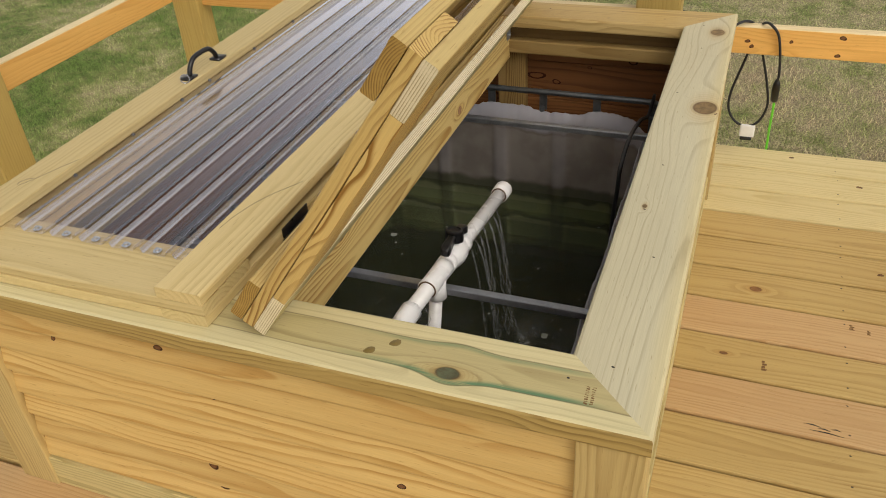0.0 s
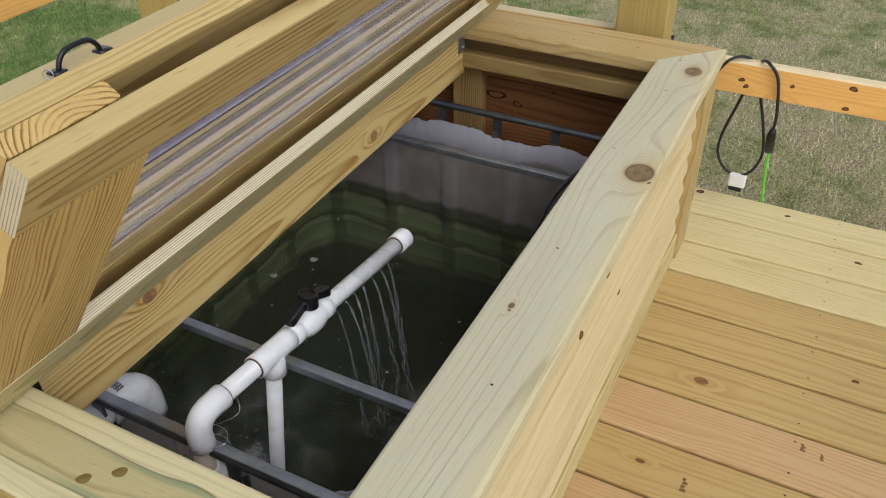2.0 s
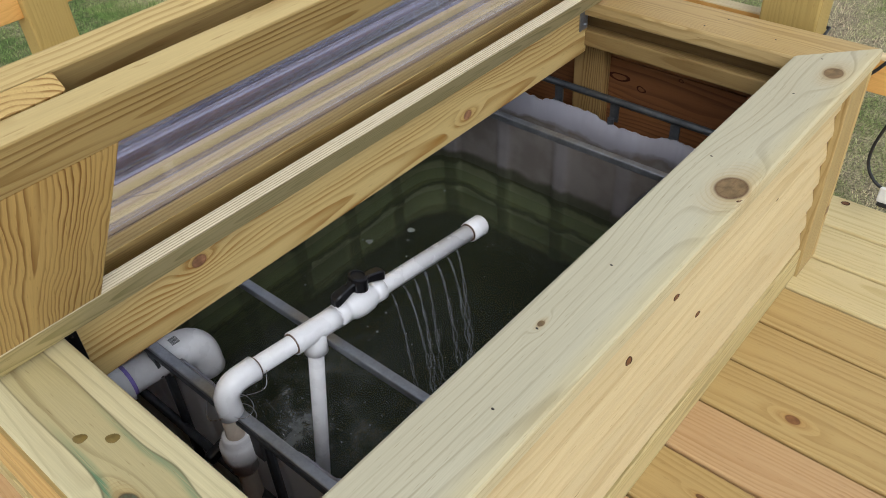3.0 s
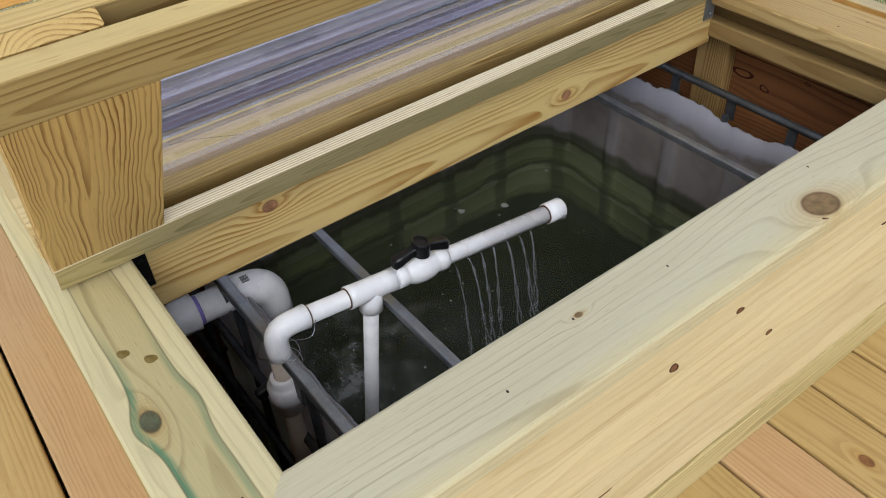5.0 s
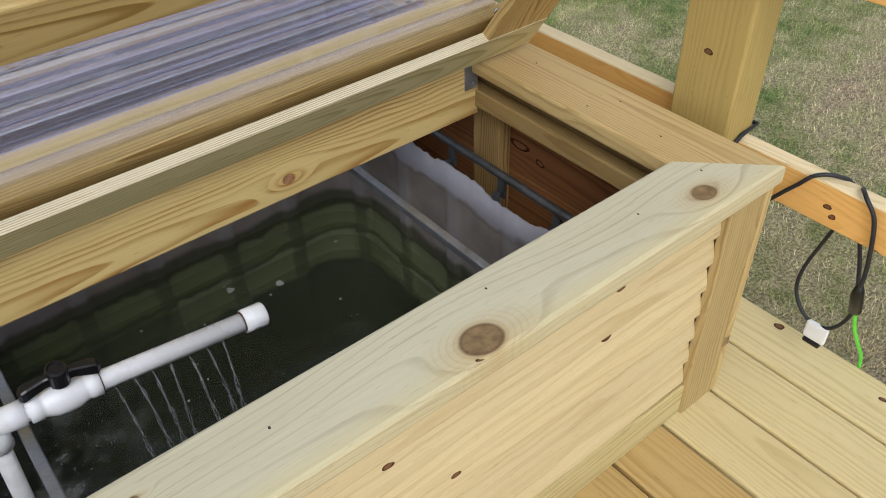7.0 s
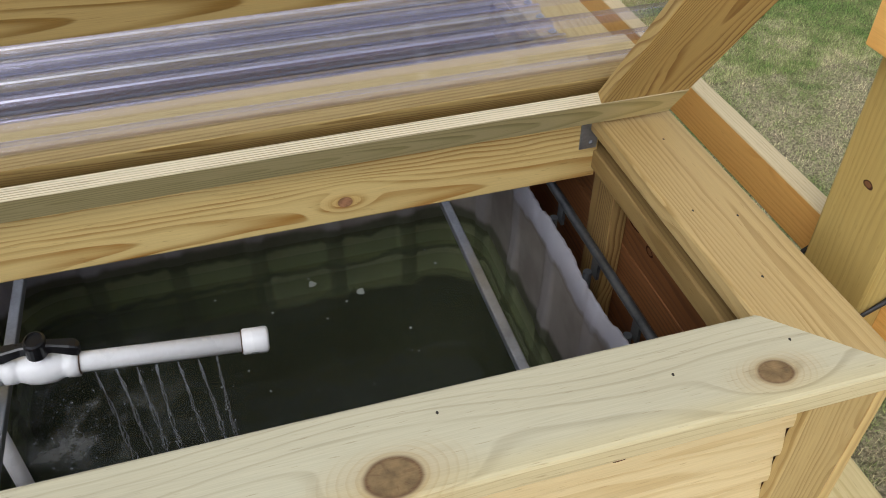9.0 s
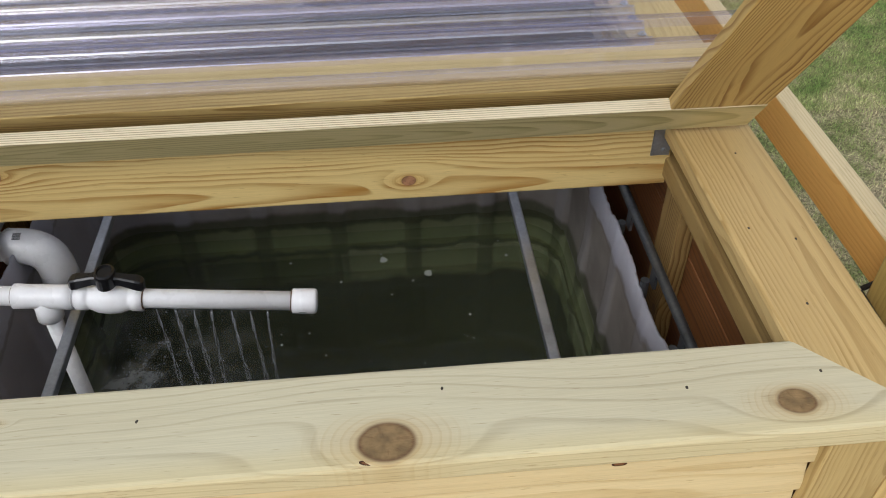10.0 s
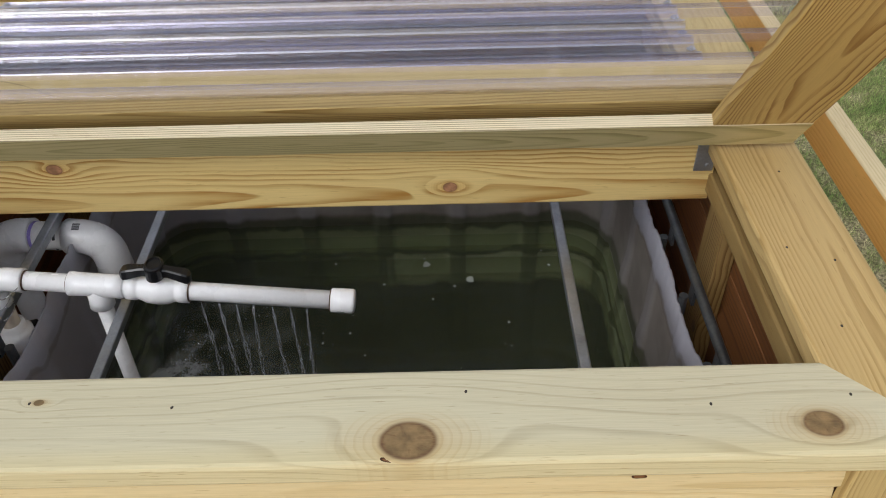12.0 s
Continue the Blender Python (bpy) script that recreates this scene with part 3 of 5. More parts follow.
def tube_path(points, radius, sides=16, closed_ends=True, bm=None):
    """A round tube through the given points, with one or a varying radius."""
    bm = bm or bmesh.new()
    pts = [Vector(p) for p in points]
    rad = radius if isinstance(radius, (list, tuple)) else [radius] * len(pts)
    side = None
    rings = []
    for i, p in enumerate(pts):
        d = (pts[min(i + 1, len(pts) - 1)] - pts[max(i - 1, 0)]).normalized()
        if side is None:
            side = d.orthogonal().normalized()
        side = (side - d * side.dot(d)).normalized()
        up = d.cross(side)
        rings.append([bm.verts.new(p + rad[i] * (math.cos(a) * side + math.sin(a) * up)) for a in (2 * math.pi * n / sides for n in range(sides))])
    for a, b in zip(rings, rings[1:]):
        for n in range(sides):
            m = (n + 1) % sides
            bm.faces.new((a[n], a[m], b[m], b[n]))
    if closed_ends:
        bm.faces.new(rings[0][::-1])
        bm.faces.new(rings[-1])
    return bm


def bend(corner, a, b, radius, steps=8):
    """Points of a round bend at the corner, coming from a and leaving to b."""
    c = Vector(corner)
    u, v = (Vector(a) - c).normalized(), (Vector(b) - c).normalized()
    out = []
    for i in range(steps + 1):
        s = i / steps
        out.append(c + u * radius * (1 - s) ** 2 + v * radius * s**2)
    return out


def spline(points, per=8):
    """A smooth line through the points."""
    p = [Vector(q) for q in points]
    p = [2 * p[0] - p[1], *p, 2 * p[-1] - p[-2]]
    out = []
    for i in range(1, len(p) - 2):
        for s in range(per):
            t = s / per
            out.append(0.5 * (2 * p[i] + (p[i + 1] - p[i - 1]) * t + (2 * p[i - 1] - 5 * p[i] + 4 * p[i + 1] - p[i + 2]) * t * t + (3 * p[i] - p[i - 1] - 3 * p[i + 1] + p[i + 2]) * t**3))
    return out + [p[-2]]


def lathe(profile, sides=20):
    """A solid of revolution about z from (radius, height) pairs."""
    bm = bmesh.new()
    rings = [[bm.verts.new((r * math.cos(2 * math.pi * n / sides), r * math.sin(2 * math.pi * n / sides), z)) for n in range(sides)] for r, z in profile]
    for a, b in zip(rings, rings[1:]):
        for n in range(sides):
            m = (n + 1) % sides
            bm.faces.new((a[n], a[m], b[m], b[n]))
    bm.faces.new(rings[0][::-1])
    bm.faces.new(rings[-1])
    return bm


def block(x0, x1, y0, y1, z0, z1, ease=0.0):
    bm = bmesh.new()
    bmesh.ops.create_cube(bm, size=1.0, matrix=Matrix.LocRotScale(((x0 + x1) / 2, (y0 + y1) / 2, (z0 + z1) / 2), None, (x1 - x0, y1 - y0, z1 - z0)))
    if ease:
        bmesh.ops.bevel(bm, geom=bm.edges[:], offset=ease, segments=2, affect="EDGES", profile=0.5)
    return bm


X, Y, Z = Vector((1, 0, 0)), Vector((0, 1, 0)), Vector((0, 0, 1))

# ---- ground ----
GROUND = -0.55
DECK_X0, DECK_X1, DECK_Y0, DECK_Y1 = -2.3, 2.7, -2.1, 1.980


def ground_sheet():
    """One sheet of lawn to the horizon, gently uneven near the deck."""
    bm = bmesh.new()
    marks = [-900, -200, -60, -25, -14] + [i * 0.5 for i in range(-20, 21)] + [14, 25, 60, 200, 900]
    rows = [[bm.verts.new((x, y, GROUND + (0.03 * noise.noise(Vector((x * 0.4, y * 0.4, 0))) if max(abs(x), abs(y)) < 10 else 0.0))) for x in marks] for y in marks]
    for a, b in zip(rows, rows[1:]):
        for i in range(len(marks) - 1):
            bm.faces.new((a[i], a[i + 1], b[i + 1], b[i]))
    return tagged(new("ground", mesh_of("ground", bm, m_lawn, True)), "dry straw-and-green lawn reaching the horizon", "ground", kind="structure")


ground_sheet()


def grass(count):
    """Short blades scattered over the lawn that shows behind and beside the deck."""
    rng = np.random.default_rng(4)
    far = rng.random(count) ** 1.5
    back = rng.random(count) < 0.62
    x = np.where(back, -4.5 + 8.5 * rng.random(count), DECK_X0 - 0.05 - 3.5 * far)
    y = np.where(back, DECK_Y1 + 0.05 + 5.5 * far, -1.2 + 7.5 * rng.random(count))
    keep = (x < DECK_X0) | (y > DECK_Y1)
    x, y = x[keep], y[keep]
    n = len(x)
    ang = rng.random(n) * 2 * np.pi
    tall = 0.010 + 0.022 * rng.random(n)
    wide = 0.0010 + 0.0013 * rng.random(n)
    lean = (rng.random((n, 2)) - 0.5) * 0.036
    z = np.array([GROUND + 0.03 * noise.noise(Vector((a * 0.4, b * 0.4, 0))) - 0.004 for a, b in zip(x.tolist(), y.tolist())])
    v = np.empty((n, 3, 3))
    v[:, 0] = np.stack([x + np.cos(ang) * wide, y + np.sin(ang) * wide, z], 1)
    v[:, 1] = np.stack([x - np.cos(ang) * wide, y - np.sin(ang) * wide, z], 1)
    v[:, 2] = np.stack([x + lean[:, 0], y + lean[:, 1], z + tall], 1)
    me = bpy.data.meshes.new("grass")
    me.from_pydata(v.reshape(-1, 3).tolist(), [], np.arange(3 * n).reshape(-1, 3).tolist())
    me.materials.append(m_blades)
    return tagged(new("grass", me), "short dry straw-and-green grass blades on the lawn", "grass", kind="stuff")


grass(760000)

# ---- enclosure of the pond: a timber box round the tank ----
RIM_W, RIM_T = 0.14, 0.038
box = thing("pond_enclosure", "timber box of new pine round a water tank", "planter box", pose(-BOX_W / 2, BOX_L / 2, 0))
OFF = Matrix.Translation((BOX_W / 2, -BOX_L / 2, 0))


def box_part(name, bm, material, at, label="", smooth=False):
    return part(name, bm, material, box, label, OFF @ at, smooth)


zc = RIM_TOP - RIM_T / 2
MID0, MID1 = -0.79, -0.702
# right rim: its outer edge is -y of the board, so along +y points ... x to the inside
box_part("rim_board", board(BOX_L, RIM_W, RIM_T, 0.006, (RIM_W, RIM_W)), m_rim_side, axes((-RIM_W / 2, BOX_L / 2, zc), Y, -X), "pale pine rim board with two large knots")
box_part("rim_board", board(BOX_L, RIM_W, RIM_T, 0.006, (RIM_W, RIM_W)), m_rim, axes((-BOX_W + RIM_W / 2, BOX_L / 2, zc), -Y, X))
box_part("rim_board", board(BOX_W, RIM_W, RIM_T, 0.006, (RIM_W, RIM_W)), m_rim_front, axes((-BOX_W / 2, RIM_W / 2, zc), X, Y), "pine rim board with green stain round a knot")
# Upright front face takes a darker pine, its shading put into the colour.
for ob in box.children:
    if ob.data.materials[0] is m_rim_front:
        ob.data.materials.append(m_rim_edge_shade)
        for face in ob.data.polygons:
            if face.center.y < -RIM_W / 2 + 0.001:
                face.material_index = 1
box_part("rim_board", board(BOX_W, RIM_W, RIM_T, 0.006, (RIM_W, RIM_W)), m_rim, axes((-BOX_W / 2, BOX_L - RIM_W / 2, zc), -X, -Y))
box_part("middle_board", board(BOX_L - 2 * RIM_W - 0.002, MID1 - MID0, RIM_T, 0.005), m_rim, axes(((MID0 + MID1) / 2, BOX_L / 2, zc), Y, -X))
# the beam that carries the lids
BEAM_X = -0.663
box_part("beam", board(BOX_L - 0.24, 0.14, 0.036, 0.004), m_beam, axes((BEAM_X - 0.018, BOX_L / 2, 0.496), Y, Z), "pine beam with two red knots")

# siding: lapped courses between a skirt and the rim
COURSES, SKIRT, LAP_TOP = 7, 0.085, RIM_TOP - RIM_T
STEP = (LAP_TOP - SKIRT) / COURSES


def lap(length):
    """One siding course, x along it, y up, z out: thick lower lip, cove at the top."""
    prof = [(0.0, 0.0), (0.0012, 0.0128), (0.005, 0.0146), (0.02, 0.0136), (STEP - 0.0003, 0.0035), (STEP - 0.0003, -0.004), (0.0, -0.004)]
    bm = bmesh.new()
    ends = [[bm.verts.new((s * length / 2, y, z)) for y, z in prof] for s in (-1, 1)]
    bm.faces.new(ends[0])
    bm.faces.new(ends[1][::-1])
    for i in range(len(prof)):
        j = (i + 1) % len(prof)
        bm.faces.new((ends[0][i], ends[0][j], ends[1][j], ends[1][i]))
    return bm


def siding(along, origin, length, kind=m_siding):
    """All courses of one side, outward = along x up."""
    data = mesh_of("siding_board", lap(length), kind)
    for n in range(COURSES):
        box_part("siding_board", data, None, axes(Vector(origin) + Z * (SKIRT + n * STEP), along, Z))
    box_part("skirt_board", board(length, SKIRT - 0.002, 0.02, 0.002), m_skirt, axes(Vector(origin) + Z * (SKIRT / 2) + Vector(along).cross(Z) * 0.011, along, Z))


IN = 0.034
CORNER = 0.1
siding(-X, (-BOX_W / 2, BOX_L - IN, 0), BOX_W - 2 * 0.105)
siding(X, (-BOX_W / 2, IN, 0), BOX_W - 2 * 0.105, m_siding_front)
siding(Y, (-IN, BOX_L / 2, 0), BOX_L - 2 * 0.128)
siding(-Y, (-BOX_W + IN, BOX_L / 2, 0), BOX_L - 2 * 0.128)
for sx in (0, 1):
    for sy in (0, 1):
        x0 = -0.006 - CORNER / 2 if sx == 0 else -BOX_W + 0.006 + CORNER / 2
        y0 = 0.018 if sy == 0 else BOX_L - 0.018
        box_part("corner_board", board(LAP_TOP - 0.002, CORNER, 0.02, 0.003), m_frame, axes((x0, y0, LAP_TOP / 2), Z, X))
        x1 = -0.016 if sx == 0 else -BOX_W + 0.016
        y1 = 0.0285 + CORNER / 2 if sy == 0 else BOX_L - 0.0285 - CORNER / 2
        box_part("corner_board", board(LAP_TOP - 0.003, CORNER - 0.001, 0.02, 0.003), m_frame, axes((x1, y1, LAP_TOP / 2), Z, Y))

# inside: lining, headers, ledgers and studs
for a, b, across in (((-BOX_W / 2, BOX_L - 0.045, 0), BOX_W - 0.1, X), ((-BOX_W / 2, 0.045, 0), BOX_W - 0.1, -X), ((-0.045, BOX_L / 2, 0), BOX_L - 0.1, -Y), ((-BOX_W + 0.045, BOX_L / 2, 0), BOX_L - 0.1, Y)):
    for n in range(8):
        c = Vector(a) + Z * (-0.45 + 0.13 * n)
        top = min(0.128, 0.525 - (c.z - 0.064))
        box_part("lining_board", board(b, top, 0.012, 0.002), m_siding_in_shade, axes(c, across, Z))
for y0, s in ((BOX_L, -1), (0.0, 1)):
    box_part("header", board(BOX_W - 0.12, 0.09, 0.036, 0.003), m_header_shade, axes((-BOX_W / 2, y0 + s * 0.071, 0.487), X, Z))
    box_part("ledger", board(BOX_W - 0.16, 0.042, 0.036, 0.004), m_ledger_shade, axes((-BOX_W / 2, y0 + s * 0.109, 0.466), X, Z))
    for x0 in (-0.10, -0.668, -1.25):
        box_part("stud", board(0.99, 0.092, 0.036, 0.003), m_stud_shade, axes((x0, y0 + s * 0.071, -0.055), Z, X))
for x0, s in ((0.0, -1), (-BOX_W, 1)):
    box_part("header", board(BOX_L - 0.25, 0.09, 0.036, 0.003), m_frame, axes((x0 + s * 0.071, BOX_L / 2, 0.487), Y, Z))


def hanger():
    """A bent steel beam hanger with two screws in its flange."""
    bm = block(-0.0015, 0.0015, -0.021, 0.014, -0.035, 0.035, 0.001)
    for z in (-0.022, 0.022):
        bmesh.ops.create_cone(bm, cap_ends=True, segments=8, radius1=0.005, radius2=0.003, depth=0.004, matrix=pose(0.003, 0.002, z, 0, 90))
    return bm


box_part("beam_hanger", hanger(), m_galv, pose(BEAM_X + 0.0025, BOX_L - 0.138, 0.53), "galvanised steel bracket")
box_part("beam_hanger", hanger(), m_black, pose(BEAM_X + 0.0025, 0.152, 0.515), "dark steel bracket")

# ---- lids ----
LID_L, PLY, LONG = 1.66, 0.022, 0.089


def corrugated(x0, x1, y0, y1, pitch=0.0685):
    """Clear sheet with narrow raised ribs and wide flats, running along y."""
    prof = []
    n = int((x1 - x0) / pitch)
    lead = (x1 - x0 - n * pitch) / 2
    prof.append((x0, 0.0))
    for i in range(n):
        a = x0 + lead + i * pitch + pitch * 0.3
        prof += [(a + 0.003, 0.0), (a + 0.006, 0.003), (a + 0.008, 0.010), (a + 0.011, 0.012), (a + 0.019, 0.012), (a + 0.022, 0.010), (a + 0.024, 0.003), (a + 0.027, 0.0)]
    prof.append((x1, 0.0))
    bm = bmesh.new()
    rows = [[bm.verts.new((x, y, z)) for x, z in prof] for y in (y0, y1)]
    for i in range(len(prof) - 1):
        face = bm.faces.new((rows[0][i], rows[0][i + 1], rows[1][i + 1], rows[1][i]))
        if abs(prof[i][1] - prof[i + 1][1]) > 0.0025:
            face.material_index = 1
    return bm


def screw():
    return lathe([(0.0085, 0.0), (0.0085, 0.0012), (0.0045, 0.0018), (0.0045, 0.005), (0.003, 0.006)], 10)


def pull_handle():
    """A black arched pull with two flat feet, along y."""
    line = [(0, -0.06, 0.004), (0, -0.055, 0.02), (0, -0.04, 0.036), (0, -0.02, 0.042), (0, 0.02, 0.042), (0, 0.04, 0.036), (0, 0.055, 0.02), (0, 0.06, 0.004)]
    bm = tube_path(spline(line, 4), 0.0065, 10)
    for y in (-0.066, 0.066):
        bmesh.ops.create_cube(bm, size=1.0, matrix=Matrix.LocRotScale((0, y, 0.003), None, (0.03, 0.034, 0.006)))
    return bm


def lid(label, at, tan, lower, clear, rib, width, short_low, short_mid):
    """Three plies: long and short boards below, short boards in the middle, long boards on top, with the sheet between."""
    t = thing("hinged_lid", label, "lid", at)
    for x, wood_kind in zip((LONG / 2, width - LONG / 2), lower):
        low = part("long_board", board(LID_L, LONG, PLY, 0.003), wood_kind, t, at=axes((x, LID_L / 2, PLY / 2), Y, -X))
        low.data.materials.append(m_ply_edge)
        for face in low.data.polygons:
            side = abs(face.center.y) > LONG / 2 - 0.002 and wood_kind is m_olive
            end = abs(face.center.x) > LID_L / 2 - 0.001 and wood_kind is not m_lid_shut
            if side or end:
                face.material_index = 1
        high = part("long_board", board(LID_L, LONG, PLY, 0.003), m_lid if tan is m_lid_dark else tan, t, at=axes((x, LID_L / 2, PLY * 2.5 + 0.0005), Y, -X))
        high.data.materials.append(m_end_dark)
        for face in high.data.polygons:
            if abs(face.center.x) > LID_L / 2 - 0.001 and tan is m_lid_dark:
                face.material_index = 1
    for e in (0, 1):
        part("short_board", board(width - 2 * LONG - 0.001, short_low, PLY - 0.001, 0.002), tan, t, at=axes((width / 2, abs(e * LID_L - short_low / 2), PLY / 2), X, Y))
        part("short_board", board(width, short_mid, PLY - 0.001, 0.003), tan, t, at=axes((width / 2, abs(e * LID_L - short_mid / 2), PLY * 1.5), X, Y))
    sheet = part("clear_sheet", corrugated(LONG + 0.002, width - LONG - 0.002, 0.1, LID_L - 0.1), clear, t, "clear corrugated plastic sheet", pose(0, 0, PLY * 2 + 0.001))
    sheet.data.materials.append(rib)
    data = mesh_of("screw", screw(), m_zinc)
    for y in (0.112, LID_L - 0.112):
        for i in range(int((width - 2 * LONG) / 0.0685)):
            part("screw", data, None, t, at=pose(LONG + 0.012 + 0.0685 * i, y, PLY * 2 + 0.002))
    return t


THETA = 55.4
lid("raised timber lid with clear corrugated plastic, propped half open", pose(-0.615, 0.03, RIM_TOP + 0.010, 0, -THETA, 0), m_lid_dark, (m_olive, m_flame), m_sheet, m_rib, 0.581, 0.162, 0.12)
shut_lid = lid("closed timber lid with clear corrugated plastic", pose(-0.723, 1.69, RIM_TOP + 0.001, 0, 0, 180), m_lid_shut, (m_lid_shut, m_lid_shut), m_sheet_glare, m_rib_glare, 0.61, 0.14, 0.14)
part("pull_handle", pull_handle(), m_black, shut_lid, "black arched pull handle", pose(0.545, 1.69 - 0.855, PLY * 3), True)


def ring_eye():
    """An open wire ring on a short shank."""
    pts = [(0.011 * math.sin(a), 0, 0.014 - 0.011 * math.cos(a)) for a in (2 * math.pi * i / 20 for i in range(21))]
    bm = tube_path(pts, 0.0016, 6)
    return tube_path([(0, 0, -0.002), (0, 0, 0.004)], 0.0016, 6, bm=bm)


part("eye_hook", ring_eye(), m_zinc, shut_lid, "small wire ring", pose(0.53, 1.69 - 0.755, PLY * 3, 0, 0, 30))


def strap():
    """A black hinge: a short leaf up the lid's edge, one on the board, knuckles between."""
    bm = block(-0.0005, 0.0025, -0.048, 0.048, 0.012, 0.032, 0.0008)
    bmesh.ops.create_cube(bm, size=1.0, matrix=Matrix.LocRotScale((0.017, 0, 0.0015), None, (0.022, 0.096, 0.003)))
    for y in (-0.033, 0.0, 0.033):
        tube_path([(0.005, y - 0.0155, 0.006), (0.005, y + 0.0155, 0.006)], 0.0055, 10, bm=bm)
    return bm


box_part("hinge", strap(), m_black, pose(-0.722, 0.33, RIM_TOP + 0.0005), "black steel hinge")

sheet_screw = mesh_of("sheet_screw", lathe([(0.0045, 0.0), (0.0045, 0.001), (0.003, 0.004)], 8), m_label)
for y in (0.33, 0.52, 0.71, 0.83, 1.05, 1.27):
    part("sheet_screw", sheet_screw, None, shut_lid, "dark screw at the sheet's edge", pose(0.516, 1.69 - y, PLY * 2 + 0.0015))


# pencil strokes on the closed lid's boards
for a, b, c, d in (((-0.802, 0.21), (-0.796, 0.26), (-0.775, 0.327), (-0.734, 0.398)), ((-1.297, 0.238), (-1.283, 0.267), (-1.267, 0.314), (-1.248, 0.361)), ((-1.297, 0.238), (-1.304, 0.246), (-1.298, 0.262), (-1.287, 0.27))):
    stroke = tube_path(spline([(p[0], p[1], RIM_TOP + 0.0013 + PLY * 3) for p in (a, b, c, d)], 6), 0.0006, 6)
    part("pencil_line", stroke, m_hole, shut_lid, "dark pencil stroke", shut_lid.matrix_basis.inverted())


# ---- knots, holes and marks on the enclosure ----
def spot(rx, ry, h=0.0006):
    """A flat ellipse, slightly domed."""
    bm = bmesh.new()
    low = [bm.verts.new((rx * u * math.cos(a), ry * u * math.sin(a), 0)) for a, u in ((2 * math.pi * i / 14, 1 + 0.12 * math.sin(2 * math.pi * i / 7 + 900 * rx) + 0.07 * math.sin(6 * math.pi * i / 14 + 500 * ry)) for i in range(14))]
    mid = bm.verts.new((0, 0, h))
    for i in range(14):
        bm.faces.new((low[i], low[(i + 1) % 14], mid))
    return bm


hole = mesh_of("screw_hole", spot(0.0024, 0.002), m_hole)
for x, y in ((-0.077, 0.126), (-0.135, 0.085), (-0.103, 1.115), (-0.076, 1.413), (-0.086, 1.587), (-0.088, 0.752), (-0.099, 0.572), (-0.06, 0.42), (-0.2, 1.62), (-0.33, 1.66), (-0.36, 1.60), (-0.55, 1.65), (-0.9, 0.07), (-1.1, 0.09)):
    box_part("screw_hole", hole, None, pose(x, y, RIM_TOP + 0.0002))
def face_of(z):
    """How far the siding stands out at a height, and its slope there."""
    up = (z - SKIRT) % STEP
    fall = 0.0101 / (STEP - 0.0203)
    return (0.0142, 0.0) if up < 0.02 else (0.0139 - (up - 0.02) * fall, fall)


for x, z, rx, ry in ((-1.095, 0.457, 0.006, 0.005), (-0.841, 0.502, 0.009, 0.006), (-0.76, 0.403, 0.011, 0.008), (-0.807, 0.202, 0.012, 0.009), (-0.796, 0.143, 0.013, 0.008), (-0.4, 0.3, 0.008, 0.006)):
    out, fall = face_of(z)
    box_part("knot", spot(rx, ry), m_knot, axes((x, IN - out, z), X, Vector((0, fall, 1)).normalized()))
for y, z, rx, ry in ((1.315, 0.397, 0.014, 0.010), (1.325, 0.499, 0.009, 0.004), (0.874, 0.447, 0.010, 0.005), (0.99, 0.318, 0.009, 0.005), (0.6, 0.2, 0.016, 0.006), (0.717, 0.429, 0.010, 0.008)):
    out, fall = face_of(z)
    box_part("knot", spot(rx, ry), m_knot, axes((-IN + out, y, z), Y, Vector((-fall, 0, 1)).normalized()))
for x, z, rx, ry in ((-0.594, 0.344, 0.03, 0.013), (-0.527, 0.327, 0.014, 0.009), (-0.286, 0.414, 0.014, 0.009), (-0.42, 0.385, 0.007, 0.005)):
    box_part("knot", spot(rx, ry), m_bark, axes((x, BOX_L - 0.0512, z), -X, Z))
box_part("knot", spot(0.012, 0.0028), m_knot, pose(-0.006, 1.022, RIM_TOP - 0.0008, 0, 8, 84))
for x, y in ((-0.444, 0.057), (-0.411, 0.084)):
    box_part("resin_drip", spot(0.013, 0.009, 0.0015), m_drip, pose(x, y, RIM_TOP - 0.0003, 0, 0, 20), "dried resin drip")
stamp = bmesh.new()
stamp_rng = random.Random(12)
for row_n in range(2):
    for i in range(9):
        tall = 0.0045 + 0.002 * stamp_rng.random()
        bmesh.ops.create_cube(stamp, size=1.0, matrix=Matrix.LocRotScale((0.0042 * i, 0.009 * row_n + 0.001 * stamp_rng.random(), 0), Euler((0, 0, stamp_rng.uniform(-0.5, 0.5))), (0.0013 if stamp_rng.random() < 0.7 else 0.0028, tall, 0.0003)))
box_part("grade_stamp", stamp, m_stamp, pose(-0.092, 0.042, RIM_TOP, 0, 0, 92), "faint grey grade stamp")

# ---- the cut water tank in its cage ----
TX0, TX1, TY0, TY1 = -1.165, -0.2, 0.325, 1.532
WATER = -0.02
TANK_Z = GROUND + 0.01
tank = thing("water_tank", "milky plastic water tank with ragged top in steel cage", "tank", pose((TX0 + TX1) / 2, (TY0 + TY1) / 2, TANK_Z))
TOFF = tank.matrix_basis.inverted()


